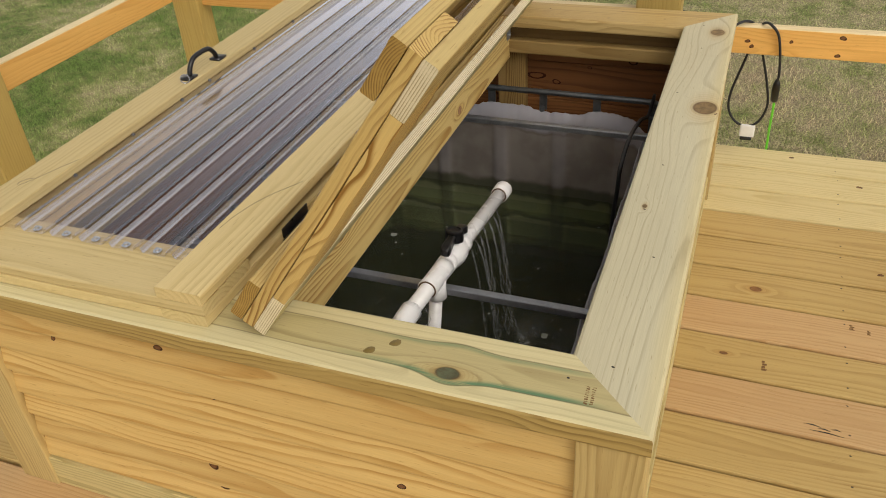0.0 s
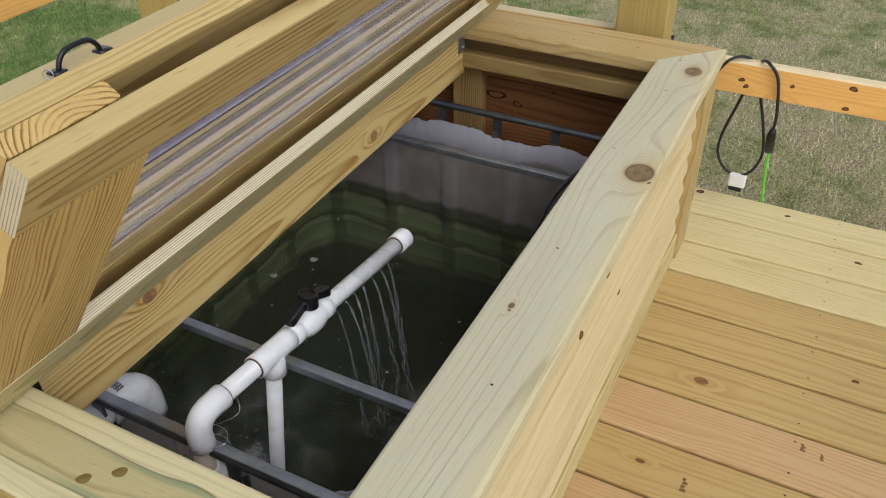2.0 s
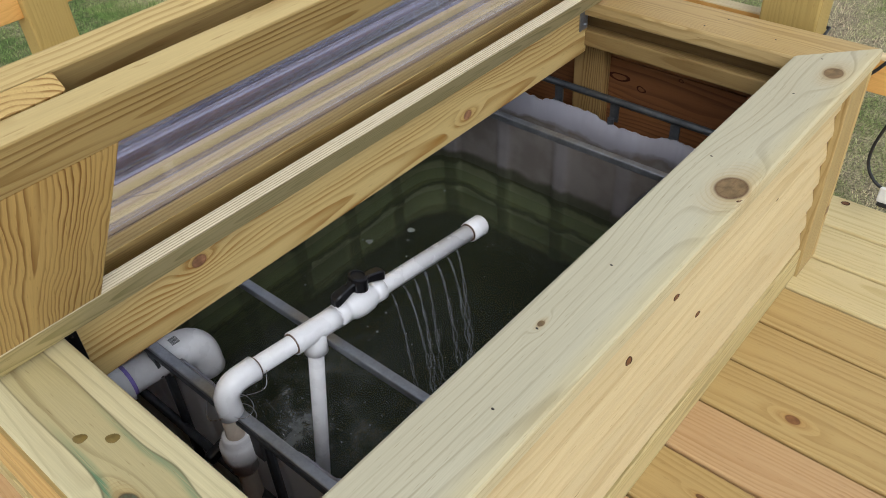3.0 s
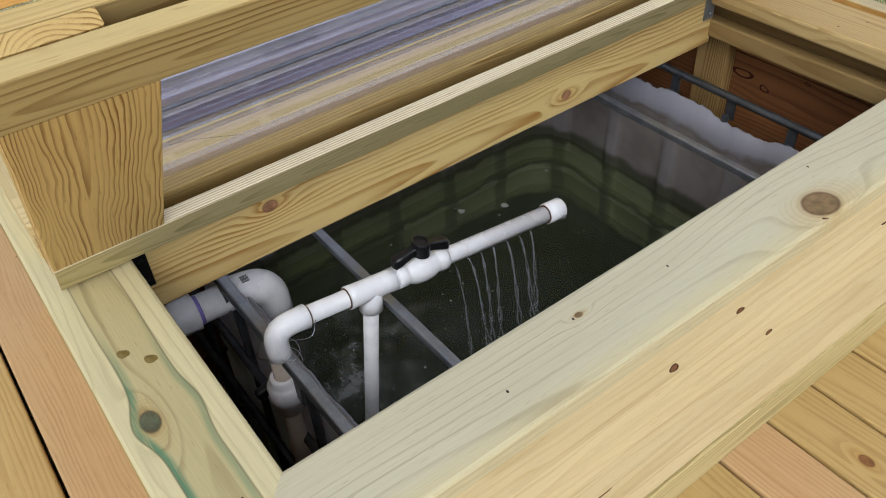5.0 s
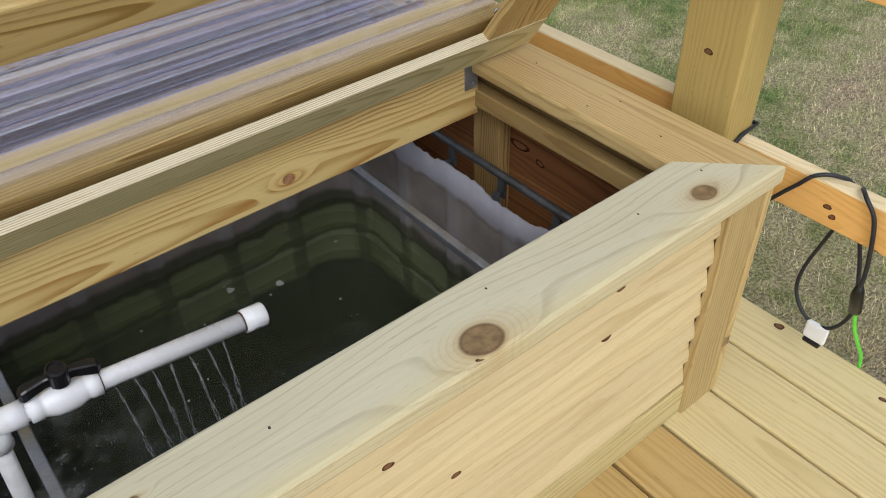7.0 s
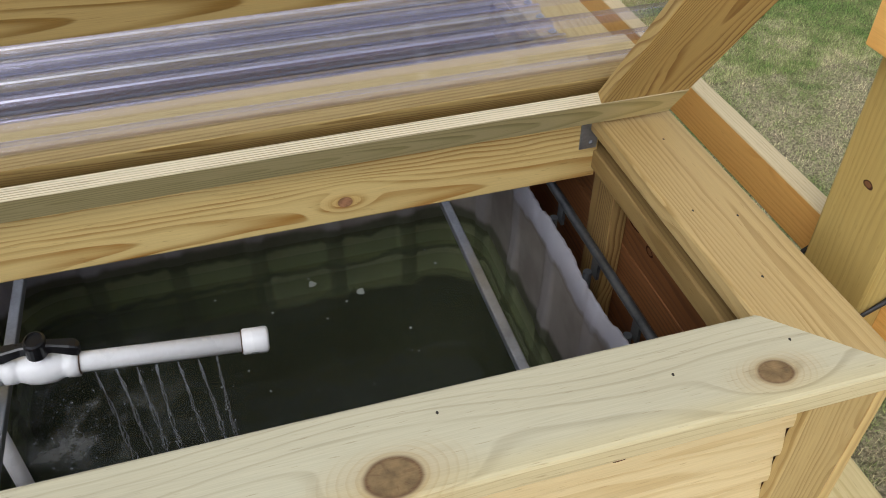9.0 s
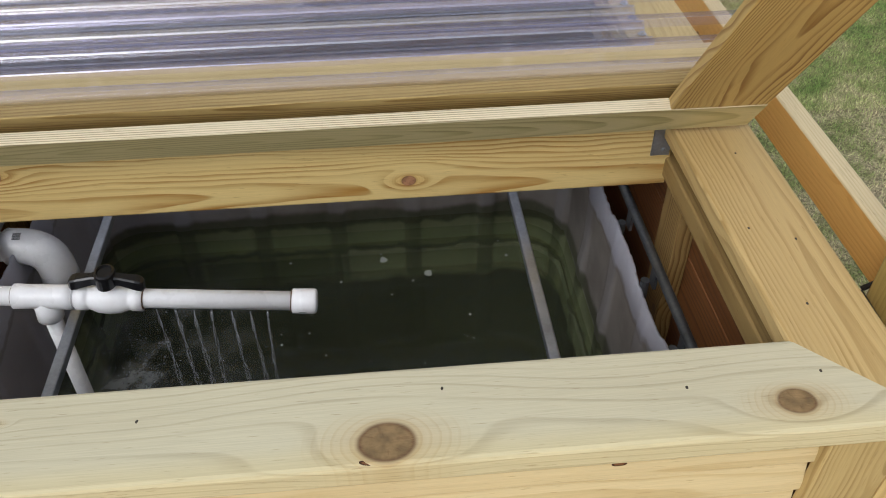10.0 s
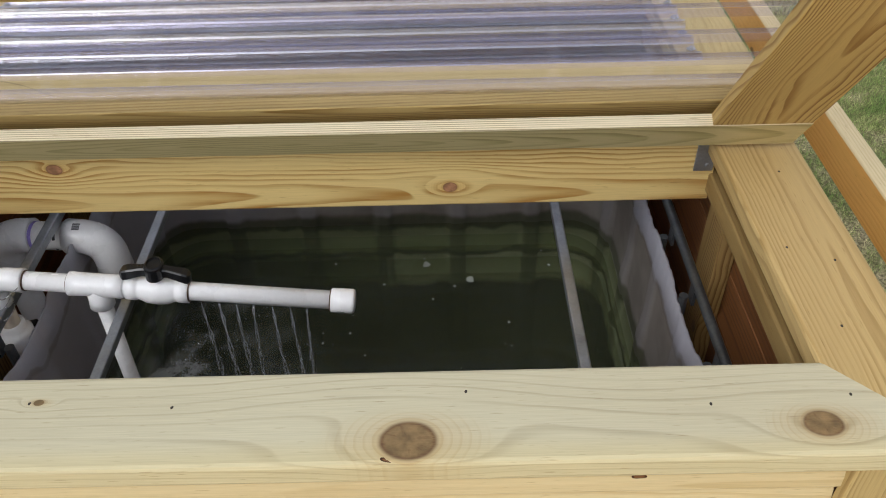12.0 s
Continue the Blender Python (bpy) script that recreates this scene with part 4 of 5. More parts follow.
def tank_shell():
    """Rounded, ribbed walls with a wavering cut edge and thickness, closed at the bottom."""
    a, b, rc = (TX1 - TX0) / 2, (TY1 - TY0) / 2, 0.13
    line = []
    for cx, cy, t0 in ((a - rc, b - rc, 0), (-a + rc, b - rc, 90), (-a + rc, -b + rc, 180), (a - rc, -b + rc, 270)):
        line += [(cx + rc * math.cos(radians(t0 + 9 * i)), cy + rc * math.sin(radians(t0 + 9 * i))) for i in range(11)]
    pts = []
    for (x0, y0), (x1, y1) in zip(line, line[1:] + line[:1]):
        n = max(1, int(math.hypot(x1 - x0, y1 - y0) / 0.008))
        pts += [(x0 + (x1 - x0) * i / n, y0 + (y1 - y0) * i / n) for i in range(n)]
    n = len(pts)
    levels = [0.0, 0.02, 0.12, 0.25, 0.39, 0.405, 0.425, 0.44, 0.49, 0.53, 0.58, 0.64, 0.70, 0.76, 1.0]
    bm = bmesh.new()
    rings = []
    for inner in (0, 1):
        for h in levels if not inner else levels[::-1]:
            ring = []
            for i, (x, y) in enumerate(pts):
                (xa, ya), (xb, yb) = pts[i - 1], pts[(i + 1) % n]
                nx, ny = yb - ya, xa - xb
                q = math.hypot(nx, ny)
                s = x * 1.0 if abs(nx) < abs(ny) else y
                rib = -0.011 * max(0.0, min(1.0, (0.027 - abs((s / PANEL) % 1.0 - (0 if (s / PANEL) % 1.0 < 0.5 else 1)) * PANEL) / 0.009))
                if h < 0.1 or h > 0.60:
                    rib *= 0.12 if h > 0.78 else 0.4
                groove = -0.010 if 0.40 < h < 0.43 else 0.0
                off = rib + groove - (0.005 if inner else 0.0)
                if h == 0.0:
                    off -= 0.02
                edge = 0.828 + 0.007 * math.tanh(5 * math.sin(2 * math.pi * s / 0.345 + 1.1)) + 0.008 * noise.noise(Vector((x * 9, y * 9, 3))) + 0.006 * noise.noise(Vector((x * 75, y * 75, 1)))
                z = h if h < 1.0 else edge
                if inner and h == 0.0:
                    z += 0.005
                ring.append(bm.verts.new((x + nx / q * off, y + ny / q * off, z)))
            rings.append(ring)
    for level, (r0, r1) in enumerate(zip(rings, rings[1:])):
        for i in range(n):
            j = (i + 1) % n
            bm.faces.new((r0[i], r0[j], r1[j], r1[i])).material_index = 1 if level < len(levels) - 1 else 0
    bm.faces.new(rings[0][::-1])
    bm.faces.new(rings[-1])
    return bm


shell = part("shell", tank_shell(), m_tank, tank, "milky plastic with tide marks, algae and painted shade", None, True)
shell.data.materials.append(m_tank_out)


BAR_Z = 0.335


def tank_part(name, bm, material, label="", smooth=False):
    return part(name, bm, material, tank, label, TOFF, smooth)


cx0, cx1, cy0, cy1 = TX0 - 0.035, TX1 + 0.035, 0.292, 1.553
corner = 0.07
for z, r in ((BAR_Z, 0.0095), (0.12, 0.009), (-0.12, 0.009), (-0.36, 0.009)):
    loop = []
    for c, p, q in (((cx1, cy1), (cx1, 0.9), (-0.6, cy1)), ((cx0, cy1), (-0.6, cy1), (cx0, 0.9)), ((cx0, cy0), (cx0, 0.9), (-0.6, cy0)), ((cx1, cy0), (-0.6, cy0), (cx1, 0.9))):
        loop += bend((*c, z), (*p, z), (*q, z), corner, 6)
    loop.append(loop[0])
    tank_part("cage_rail", tube_path(loop, r, 10), m_cage, smooth=True)
tank_part("cross_bar", block(cx0 + 0.02, cx1 - 0.02, 0.286, 0.306, BAR_Z - 0.006, BAR_Z + 0.014, 0.003), m_galv, "galvanised flat front bar")
for y in (0.513, 1.32):
    tank_part("cross_bar", block(cx0, cx1, y - 0.0095, y + 0.0095, BAR_Z - 0.008, BAR_Z + 0.010, 0.003), m_galv, "galvanised flat cross bar")


def upright(x, y, nx, ny):
    """A cage post, flattened into a tab where it meets the top rail."""
    bm = tube_path([(x + nx * 0.012, y + ny * 0.012, z) for z in (TANK_Z, 0.26, 0.29)], 0.009, 8)
    ax, ay = abs(ny), abs(nx)
    bmesh.ops.create_cube(bm, size=1.0, matrix=Matrix.LocRotScale((x - nx * 0.004, y - ny * 0.004, 0.305), None, (0.024 * ax + 0.006 * ay, 0.024 * ay + 0.006 * ax, 0.062)))
    return bm


for i in range(6):
    x = -0.373 - 0.172 * (i - 1)
    tank_part("cage_post", upright(x, cy1, 0, -1), m_cage)
for i in range(4):
    tank_part("cage_post", upright(-0.154 - 0.297 * i, cy0, 0, 1), m_cage)
for i in range(7):
    y = 0.41 + 0.172 * i
    tank_part("cage_post", upright(cx0, y, 1, 0), m_cage)
    tank_part("cage_post", upright(cx1, y, -1, 0), m_cage)


def water_sheet():
    bm = bmesh.new()
    nx, ny = 150, 180
    rows = []
    for j in range(ny + 1):
        row = []
        for i in range(nx + 1):
            x = TX0 + 0.012 + (TX1 - TX0 - 0.024) * i / nx
            y = TY0 + 0.012 + (TY1 - TY0 - 0.024) * j / ny
            near = math.exp(-((x + 0.42) ** 2 / 0.03 + (y - 0.66) ** 2 / 0.07))
            z = WATER + (0.0012 + 0.006 * near) * noise.noise(Vector((x * 22, y * 22, 5))) + (0.0008 + 0.0035 * near) * noise.noise(Vector((x * 60, y * 60, 2)))
            row.append(bm.verts.new((x, y, z)))
        rows.append(row)
    a, b, rc = (TX1 - TX0) / 2, (TY1 - TY0) / 2, 0.13
    mx, my = (TX0 + TX1) / 2, (TY0 + TY1) / 2

    def inside(v):
        dx, dy = abs(v.co.x - mx) - (a - rc), abs(v.co.y - my) - (b - rc)
        return not (dx > 0 and dy > 0 and math.hypot(dx, dy) > rc)

    for p, q in zip(rows, rows[1:]):
        for i in range(nx):
            quad = (p[i], p[i + 1], q[i + 1], q[i])
            if all(inside(v) for v in quad):
                bm.faces.new(quad)
    loose = [v for v in bm.verts if not v.link_faces]
    bmesh.ops.delete(bm, geom=loose, context="VERTS")
    return bm


water = new("water", mesh_of("water", water_sheet(), m_water, True))
tagged(water, "dark green murky pond water in the tank", "water", kind="structure")
water.visible_shadow = False


def murk_layers():
    """Five level layers below the surface."""
    bm = bmesh.new()
    a, b, rc = (TX1 - TX0) / 2 - 0.02, (TY1 - TY0) / 2 - 0.02, 0.12
    for depth in (0.035, 0.075, 0.12, 0.18, 0.26):
        ring = []
        for cx, cy, t0 in ((a - rc, b - rc, 0), (-a + rc, b - rc, 90), (-a + rc, -b + rc, 180), (a - rc, -b + rc, 270)):
            ring += [bm.verts.new(((TX0 + TX1) / 2 + cx + rc * math.cos(radians(t0 + 15 * i)), (TY0 + TY1) / 2 + cy + rc * math.sin(radians(t0 + 15 * i)), WATER - depth)) for i in range(7)]
        bm.faces.new(ring)
    return bm


veil = part("murk", murk_layers(), m_murk, water)
veil.visible_shadow = False

# ---- spray pipe ----
R1, F1 = 0.0168, 0.0212
E0 = Vector((-0.508, 0.288, 0.408))
P_CAP = Vector((-0.488, 0.93, 0.350))
run = (P_CAP - E0).normalized()


def on_run(y):
    return E0 + run * ((y - E0.y) / run.y)


spray = thing("spray_pipe", "white plastic spray pipe with a black-handled valve over the tank", "pipe", Matrix.Translation((E0.x, E0.y, TANK_Z)))
SOFF = spray.matrix_basis.inverted()


def spray_part(name, bm, material=None, label="", parent=None, smooth=True):
    ob = part(name, bm, material or m_pvc, parent or spray, label, SOFF if parent is None else None, smooth)
    return ob


spray_part("pipe", tube_path([on_run(0.32), on_run(0.9)], R1, 20))
spray_part("riser", tube_path([(E0.x, E0.y, 0.38), (E0.x - 0.004, E0.y - 0.004, 0.24), (E0.x + 0.004, E0.y - 0.008, 0.0), (E0.x + 0.01, E0.y - 0.01, TANK_Z)], [R1, R1, R1 + 0.003, R1 + 0.003], 18), m_pvc_old, "stained white riser")
spray_part("elbow", tube_path([on_run(0.352), on_run(0.350), on_run(0.33)] + bend(E0, E0 + run, E0 - Z, 0.038, 8) + [E0 - Z * 0.045, E0 - Z * 0.062, E0 - Z * 0.064], [F1 - 0.002, F1 + 0.001, F1] + [F1] * 9 + [F1, F1 + 0.001, F1 - 0.002], 22), label="white elbow")
# union and lower coupling on the riser
union = spray_part("union", lathe([(0.018, 0.0), (0.024, 0.002), (0.024, 0.03), (0.031, 0.036), (0.032, 0.046), (0.032, 0.07), (0.028, 0.074), (0.024, 0.078), (0.024, 0.09), (0.0205, 0.092)], 24), label="white union collar")
union.matrix_basis = SOFF @ pose(E0.x - 0.003, E0.y - 0.004, 0.2)
part("handle", block(-0.01, 0.01, -0.032, 0.032, -0.011, 0.011, 0.006), m_black, union, "black lever", pose(-0.045, -0.012, 0.03, 15))
# tee and its leg
TEE = on_run(0.478)
down = (Z - run * run.z).normalized()
spray_part("tee", tube_path([TEE - run * 0.048, TEE - run * 0.0475, TEE - run * 0.03, TEE + run * 0.03, TEE + run * 0.0475, TEE + run * 0.048], [F1 - 0.002, F1 + 0.001, F1, F1, F1 + 0.001, F1 - 0.002], 22, bm=tube_path([TEE, TEE - down * 0.03, TEE - down * 0.047, TEE - down * 0.048], [F1, F1, F1 + 0.001, F1 - 0.002], 22)))
leg_bot = Vector((TEE.x - 0.058, TEE.y - 0.052, -0.35))
spray_part("leg", tube_path([TEE - down * 0.02, leg_bot], 0.0145, 18))
# ball valve
VALVE = on_run(0.585)
v0, v1 = VALVE - run * 0.055, VALVE + run * 0.055
valve = spray_part("valve", tube_path([v0, v0 + run * 0.001, v0 + run * 0.018, v0 + run * 0.02, VALVE - run * 0.03, VALVE - run * 0.018, VALVE, VALVE + run * 0.018, VALVE + run * 0.03, v1 - run * 0.02, v1 - run * 0.018, v1 - run * 0.001, v1],
                                      [F1 - 0.002, F1 + 0.001, F1 + 0.001, F1 - 0.001, F1, F1 + 0.005, F1 + 0.0065, F1 + 0.005, F1, F1 - 0.001, F1 + 0.001, F1 + 0.001, F1 - 0.002], 24), label="white ball valve")


def lever():
    """A two-winged valve lever with a round hub, its flat wings along x swelling to rounded ends."""
    bm = lathe([(0.0165, 0.0), (0.0165, 0.017), (0.0155, 0.020), (0.0125, 0.0215), (0.0115, 0.019), (0.004, 0.019)], 20)
    for s in (-1, 1):
        rings = []
        for x, half, z0, z1 in ((0.010, 0.0075, 0.001, 0.016), (0.022, 0.0065, 0.0, 0.0145), (0.036, 0.0075, -0.003, 0.0125), (0.048, 0.0085, -0.006, 0.011), (0.056, 0.008, -0.008, 0.0085), (0.0605, 0.005, -0.006, 0.005)):
            e = 0.002
            ring = [(-half + e, z0), (half - e, z0), (half, z0 + e), (half, z1 - e), (half - e, z1), (-half + e, z1), (-half, z1 - e), (-half, z0 + e)]
            rings.append([bm.verts.new((s * x, y, z)) for y, z in ring])
        for p, q in zip(rings, rings[1:]):
            for n in range(8):
                m = (n + 1) % 8
                bm.faces.new((p[n], p[m], q[m], q[n]) if s > 0 else (p[n], q[n], q[m], p[m]))
        bm.faces.new(rings[-1] if s > 0 else rings[-1][::-1])
    return bm


up = (Z - run * run.z).normalized()
handle_at = axes(VALVE + up * 0.034, run, up.cross(run))
part("stem", lathe([(0.011, 0.0), (0.011, 0.02)], 14), m_pvc, valve, "", axes(VALVE + up * 0.018, run, up.cross(run)), True)
part("handle", lever(), m_black, valve, "black winged lever", handle_at @ Matrix.Diagonal((1.0, 1.25, 1.3, 1)))
spray_part("cap", tube_path([on_run(0.888), on_run(0.889), on_run(0.926), on_run(0.9295), on_run(0.931)], [F1 - 0.002, F1 + 0.0005, F1 + 0.0012, F1 - 0.001, F1 - 0.006], 22), label="white end cap with a smudged print")
def cement(at, along, r):
    """A thin irregular ring of dried cement round a joint."""
    return tube_path([at - along * 0.0012, at - along * 0.0008, at + along * 0.0008, at + along * 0.0012], [r, r + 0.0006, r + 0.0006, r], 20)


for at, along, r in ((TEE - run * 0.0484, run, F1 - 0.002), (TEE - down * 0.0485, down, F1 - 0.003), (on_run(0.3535), run, F1 - 0.003), (on_run(0.8872), run, F1 - 0.0022), (v1 + run * 0.0004, run, F1 - 0.0022)):
    spray_part("cement_line", cement(at, along, r), m_glue, "brown line of pipe cement")
cap_print = bmesh.new()
for i in range(4):
    a0, a1 = radians(18 + 16 * i), radians(27 + 16 * i)
    s = X
    u = run.cross(s).normalized()
    q = [cap_print.verts.new(on_run(y) + (F1 + 0.001) * (math.cos(a) * s - math.sin(a) * u * -1)) for a in (a0, a1) for y in (0.9, 0.913)]
    cap_print.faces.new((q[0], q[1], q[3], q[2]))
spray_part("print", cap_print, m_label, "grey print marks")


def jet(y, seed):
    """A thin stream that twists and breaks into beads and drops as it falls from the pipe to the water."""
    rng = random.Random(seed)
    a = on_run(y) - Z * R1 + X * 0.004
    drop = a.z - WATER
    kick = Vector((0.035 + 0.02 * rng.random(), 0.03 * (rng.random() - 0.3), 0))
    bm = bmesh.new()
    for strand in range(2):
        pts, rad = [], []
        for i in range(57):
            s = i / 56
            w = 0.0052 * s ** 0.7
            turn = 15 * s + seed * 2 + 3.0 * strand
            pts.append(a - Z * drop * s + kick * math.sqrt(s) + Vector((w * math.sin(turn) + 0.0022 * rng.uniform(-1, 1) * s, w * math.cos(turn * 1.2) + 0.0022 * rng.uniform(-1, 1) * s, 0)))
            bead = 0.12 + (2.4 - 1.1 * strand) * abs(noise.noise(Vector((s * 62, seed * 3.1 + strand * 7, 0)))) + 0.8 * rng.random() * s
            rad.append((0.0022 - 0.0006 * s) * (0.3 if i in (0, 56) else bead))
        tube_path(pts, rad, 6, bm=bm)
    for i in range(26):
        s = 0.25 + 0.75 * rng.random()
        at = a - Z * drop * s + kick * math.sqrt(s) + Vector((rng.gauss(0, 0.009 * s), rng.gauss(0, 0.009 * s), 0))
        bmesh.ops.create_icosphere(bm, subdivisions=1, radius=0.0007 + 0.0011 * rng.random(), matrix=Matrix.Translation(at))
    return bm


for n in range(7):
    j = new("water_jet", mesh_of("water_jet", jet(0.655 + 0.0315 * n, n + 1), m_jet, True))
    tagged(j, "thin clear stream of falling water below the spray pipe", "water jet", "jets below the spray pipe")


def froth():
    """Bubbles and drops where the streams strike the water."""
    rng = random.Random(8)
    bm = bmesh.new()
    for i in range(1100):
        spread = 0.09 if i < 700 else 0.2
        x, y = (-0.38 if i % 2 else -0.68) + rng.gauss(0, spread * 0.8), (0.74 if i % 2 else 0.48) + rng.gauss(0, spread)
        if not (TX0 + 0.05 < x < TX1 - 0.05 and TY0 + 0.05 < y < TY1 - 0.05):
            continue
        r = 0.0007 + 0.0021 * rng.random() ** 3
        bmesh.ops.create_icosphere(bm, subdivisions=1, radius=r, matrix=Matrix.Translation((x, y, WATER + 0.003)))
    return bm


tagged(new("bubbles", mesh_of("bubbles", froth(), m_jet, True)), "small bubbles and drops on the pond water", "bubbles", kind="stuff")



def flecks():
    """Pale flecks afloat."""
    rng = random.Random(3)
    bm = bmesh.new()
    for i in range(26):
        x, y = rng.uniform(TX0 + 0.1, TX1 - 0.05), rng.uniform(0.75, TY1 - 0.1)
        # Larger pale patches at two set places.
        if i < 2:
            x, y = ((-0.985, 1.045), (-0.927, 1.155))[i]
        r = 0.0018 + 0.0025 * rng.random() if i > 2 else 0.011
        at = [bm.verts.new((x + r * (0.6 + 0.6 * rng.random()) * math.cos(a), y + r * (0.6 + 0.6 * rng.random()) * math.sin(a), WATER + 0.0025)) for a in (2 * math.pi * q / 8 for q in range(8))]
        bm.faces.new(at)
    return bm


tagged(new("floating_flecks", mesh_of("floating_flecks", flecks(), m_fleck)), "small pale flecks floating on the pond water", "foam", kind="stuff")

# ---- twist of wire round the front bar ----
tie = thing("wire_tie", "pale wire twisted round the pipe and cage bar", "wire", pose(-0.49, 0.3, 0.35))
tie_line = [(0.024 * math.cos(0.9 * i), 0.018 * math.sin(0.9 * i), -0.012 + 0.0035 * i) for i in range(12)] + [(0.03, 0.03, 0.05), (0.012, 0.055, 0.062)]
part("strand", tube_path(spline(tie_line, 5), 0.0006, 6), m_zinc, tie, smooth=True)
part("strand", tube_path(spline([(0.0, -0.02, 0.01), (-0.03, -0.045, 0.0), (-0.075, -0.02, -0.012), (-0.10, 0.015, -0.008)], 6), 0.0006, 6), m_zinc, tie, smooth=True)

# ---- black hose over the tank's edge ----
hose = thing("black_hose", "thin black hose bent over the tank edge", "hose", pose(-0.2, 1.44, 0.31))
part("tube", tube_path(spline([(-0.2, 1.55, 0.36), (-0.2, 1.43, 0.35), (-0.2, 1.25, 0.42), (-0.2, 1.06, 0.465), (-0.205, 0.97, 0.43), (-0.21, 0.98, 0.36), (-0.225, 1.03, 0.2), (-0.23, 1.05, -0.1)], 8), 0.0055, 8), m_rubber, hose, at=hose.matrix_basis.inverted(), smooth=True)

# ---- drain pipe with two elbows ----
R2, F2 = 0.0302, 0.0365
DA, DB = Vector((-0.772, 0.155, 0.288)), Vector((-0.758, 0.383, 0.288))
drain = thing("drain_pipe", "thick white plastic pipe with two elbows into the tank", "pipe", Matrix.Translation((DA.x, DA.y, TANK_Z)))
DOFF = drain.matrix_basis.inverted()
dd = (DB - DA).normalized()
part("pipe", tube_path([DA + dd * 0.03, DB - dd * 0.03], R2, 24), m_pvc, drain, at=DOFF, smooth=True)
for c, s in ((DA, 1), (DB, -1)):
    el = tube_path([c + dd * s * 0.078, c + dd * s * 0.077, c + dd * s * 0.06] + bend(c, c + dd * s, c - Z, 0.058, 10) + [c - Z * 0.062, c - Z * 0.083, c - Z * 0.085], [F2 - 0.004, F2 + 0.001, F2] + [F2] * 11 + [F2, F2 + 0.001, F2 - 0.004], 28)
    part("elbow", el, m_pvc, drain, "white elbow", DOFF, True)
part("downpipe", tube_path([DA - Z * 0.05, Vector((DA.x, DA.y, TANK_Z))], R2, 22), m_pvc, drain, at=DOFF, smooth=True)
part("primer_band", tube_path([DA + dd * 0.079, DA + dd * 0.086], R2 + 0.0006, 24), m_purple, drain, "purple primer ring", DOFF, True)
marks = bmesh.new()
for i in range(8):
    w = 0.0012 if i % 3 else 0.002
    a = radians(62 + 3.2 * i)
    c0 = DB - dd * 0.055
    n0, s0 = Vector((math.cos(a), 0, math.sin(a))), dd
    t0 = Vector((-math.sin(a), 0, math.cos(a)))
    q = [marks.verts.new(c0 + n0 * (F2 + 0.0012) + t0 * w * k + s0 * l) for k, l in ((-0.5, 0), (0.5, 0), (0.5, 0.016), (-0.5, 0.016))]
    marks.faces.new(q)
part("label_bars", marks, m_label, drain, "dark printed bars", DOFF)

# ---- railing: posts and rails round the deck ----
railing = thing("deck_railing", "new pine railing with square posts and a low rail", "railing", pose(0, 1.86, 0))
ROFF = railing.matrix_basis.inverted()


def rail_part(name, bm, material, at, label=""):
    return part(name, bm, material, railing, label, ROFF @ at)



def rail_board(length):
    """A rail on edge, its upper edge painted paler for the light from the sky."""
    bm = board(length, 0.089, 0.038, 0.004)
    for face in bm.faces:
        if face.calc_center_median().y > 0.0402:
            face.material_index = 1
    return bm


for x, y, w, d in ((-0.241, 1.84, 0.138, 0.09), (-2.045, 1.845, 0.115, 0.09), (2.2, 1.84, 0.138, 0.09), (-2.12, 0.86, 0.09, 0.13), (-2.12, -0.6, 0.09, 0.13)):
    rail_part("post", board(0.97, w, d, 0.006), m_post, axes((x, y, 0.485), Z, X))
for x0, x1, z in ((-1.988, -0.31, 0.478), (-0.172, 2.131, 0.442)):
    rail_part("rail", rail_board(x1 - x0 - 0.002), m_rail, axes(((x0 + x1) / 2, 1.855, z), X, Z))
for y0, y1 in ((0.925, 1.89), (-0.535, 0.795)):
    rail_part("rail", rail_board(y1 - y0 - 0.002), m_rail, axes((-2.122, (y0 + y1) / 2, 0.494), Y, Z))
rail_part("top_rail", board(2.57, 0.089, 0.036, 0.004), m_rail, axes((0.978, 1.776, 0.897), X, Z))
for x, z, rx, ry in ((0.307, 0.468, 0.010, 0.007), (0.302, 0.412, 0.008, 0.006), (0.038, 0.44, 0.008, 0.006), (0.052, 0.424, 0.007, 0.006), (0.165, 0.446, 0.006, 0.005)):
    rail_part("knot", spot(rx, ry), m_knot, axes((x, 1.8358, z), X, Z))
for z, x in ((0.66, -0.247), (0.9, -0.26)):
    rail_part("knot", spot(0.009, 0.007), m_knot, axes((x, 1.7948, z), X, Z))

for ob in railing.children:
    if ob.name.split(".")[0] == "rail":
        ob.data.materials.append(m_rail_top_lit)

# ---- cord hung over the rail ----
cord = thing("extension_cord", "black cord looped over the rail with a white-tagged plug", "cord", pose(0.08, 1.82, 0.487))
COFF = cord.matrix_basis.inverted()
loop = [(-0.19, 1.787, 0.40), (-0.10, 1.80, 0.38), (-0.03, 1.82, 0.455), (0.0, 1.83, 0.493), (0.03, 1.855, 0.496), (0.05, 1.885, 0.47), (0.045, 1.895, 0.38), (0.012, 1.895, 0.24), (0.016, 1.893, 0.17), (0.055, 1.89, 0.128), (0.105, 1.89, 0.135), (0.132, 1.893, 0.2), (0.116, 1.895, 0.29), (0.09, 1.893, 0.38), (0.075, 1.885, 0.465), (0.08, 1.855, 0.494), (0.1, 1.828, 0.498), (0.128, 1.826, 0.46), (0.146, 1.826, 0.36), (0.146, 1.826, 0.30)]
part("cable", tube_path(spline(loop, 6), 0.0042, 8), m_rubber, cord, at=COFF, smooth=True)
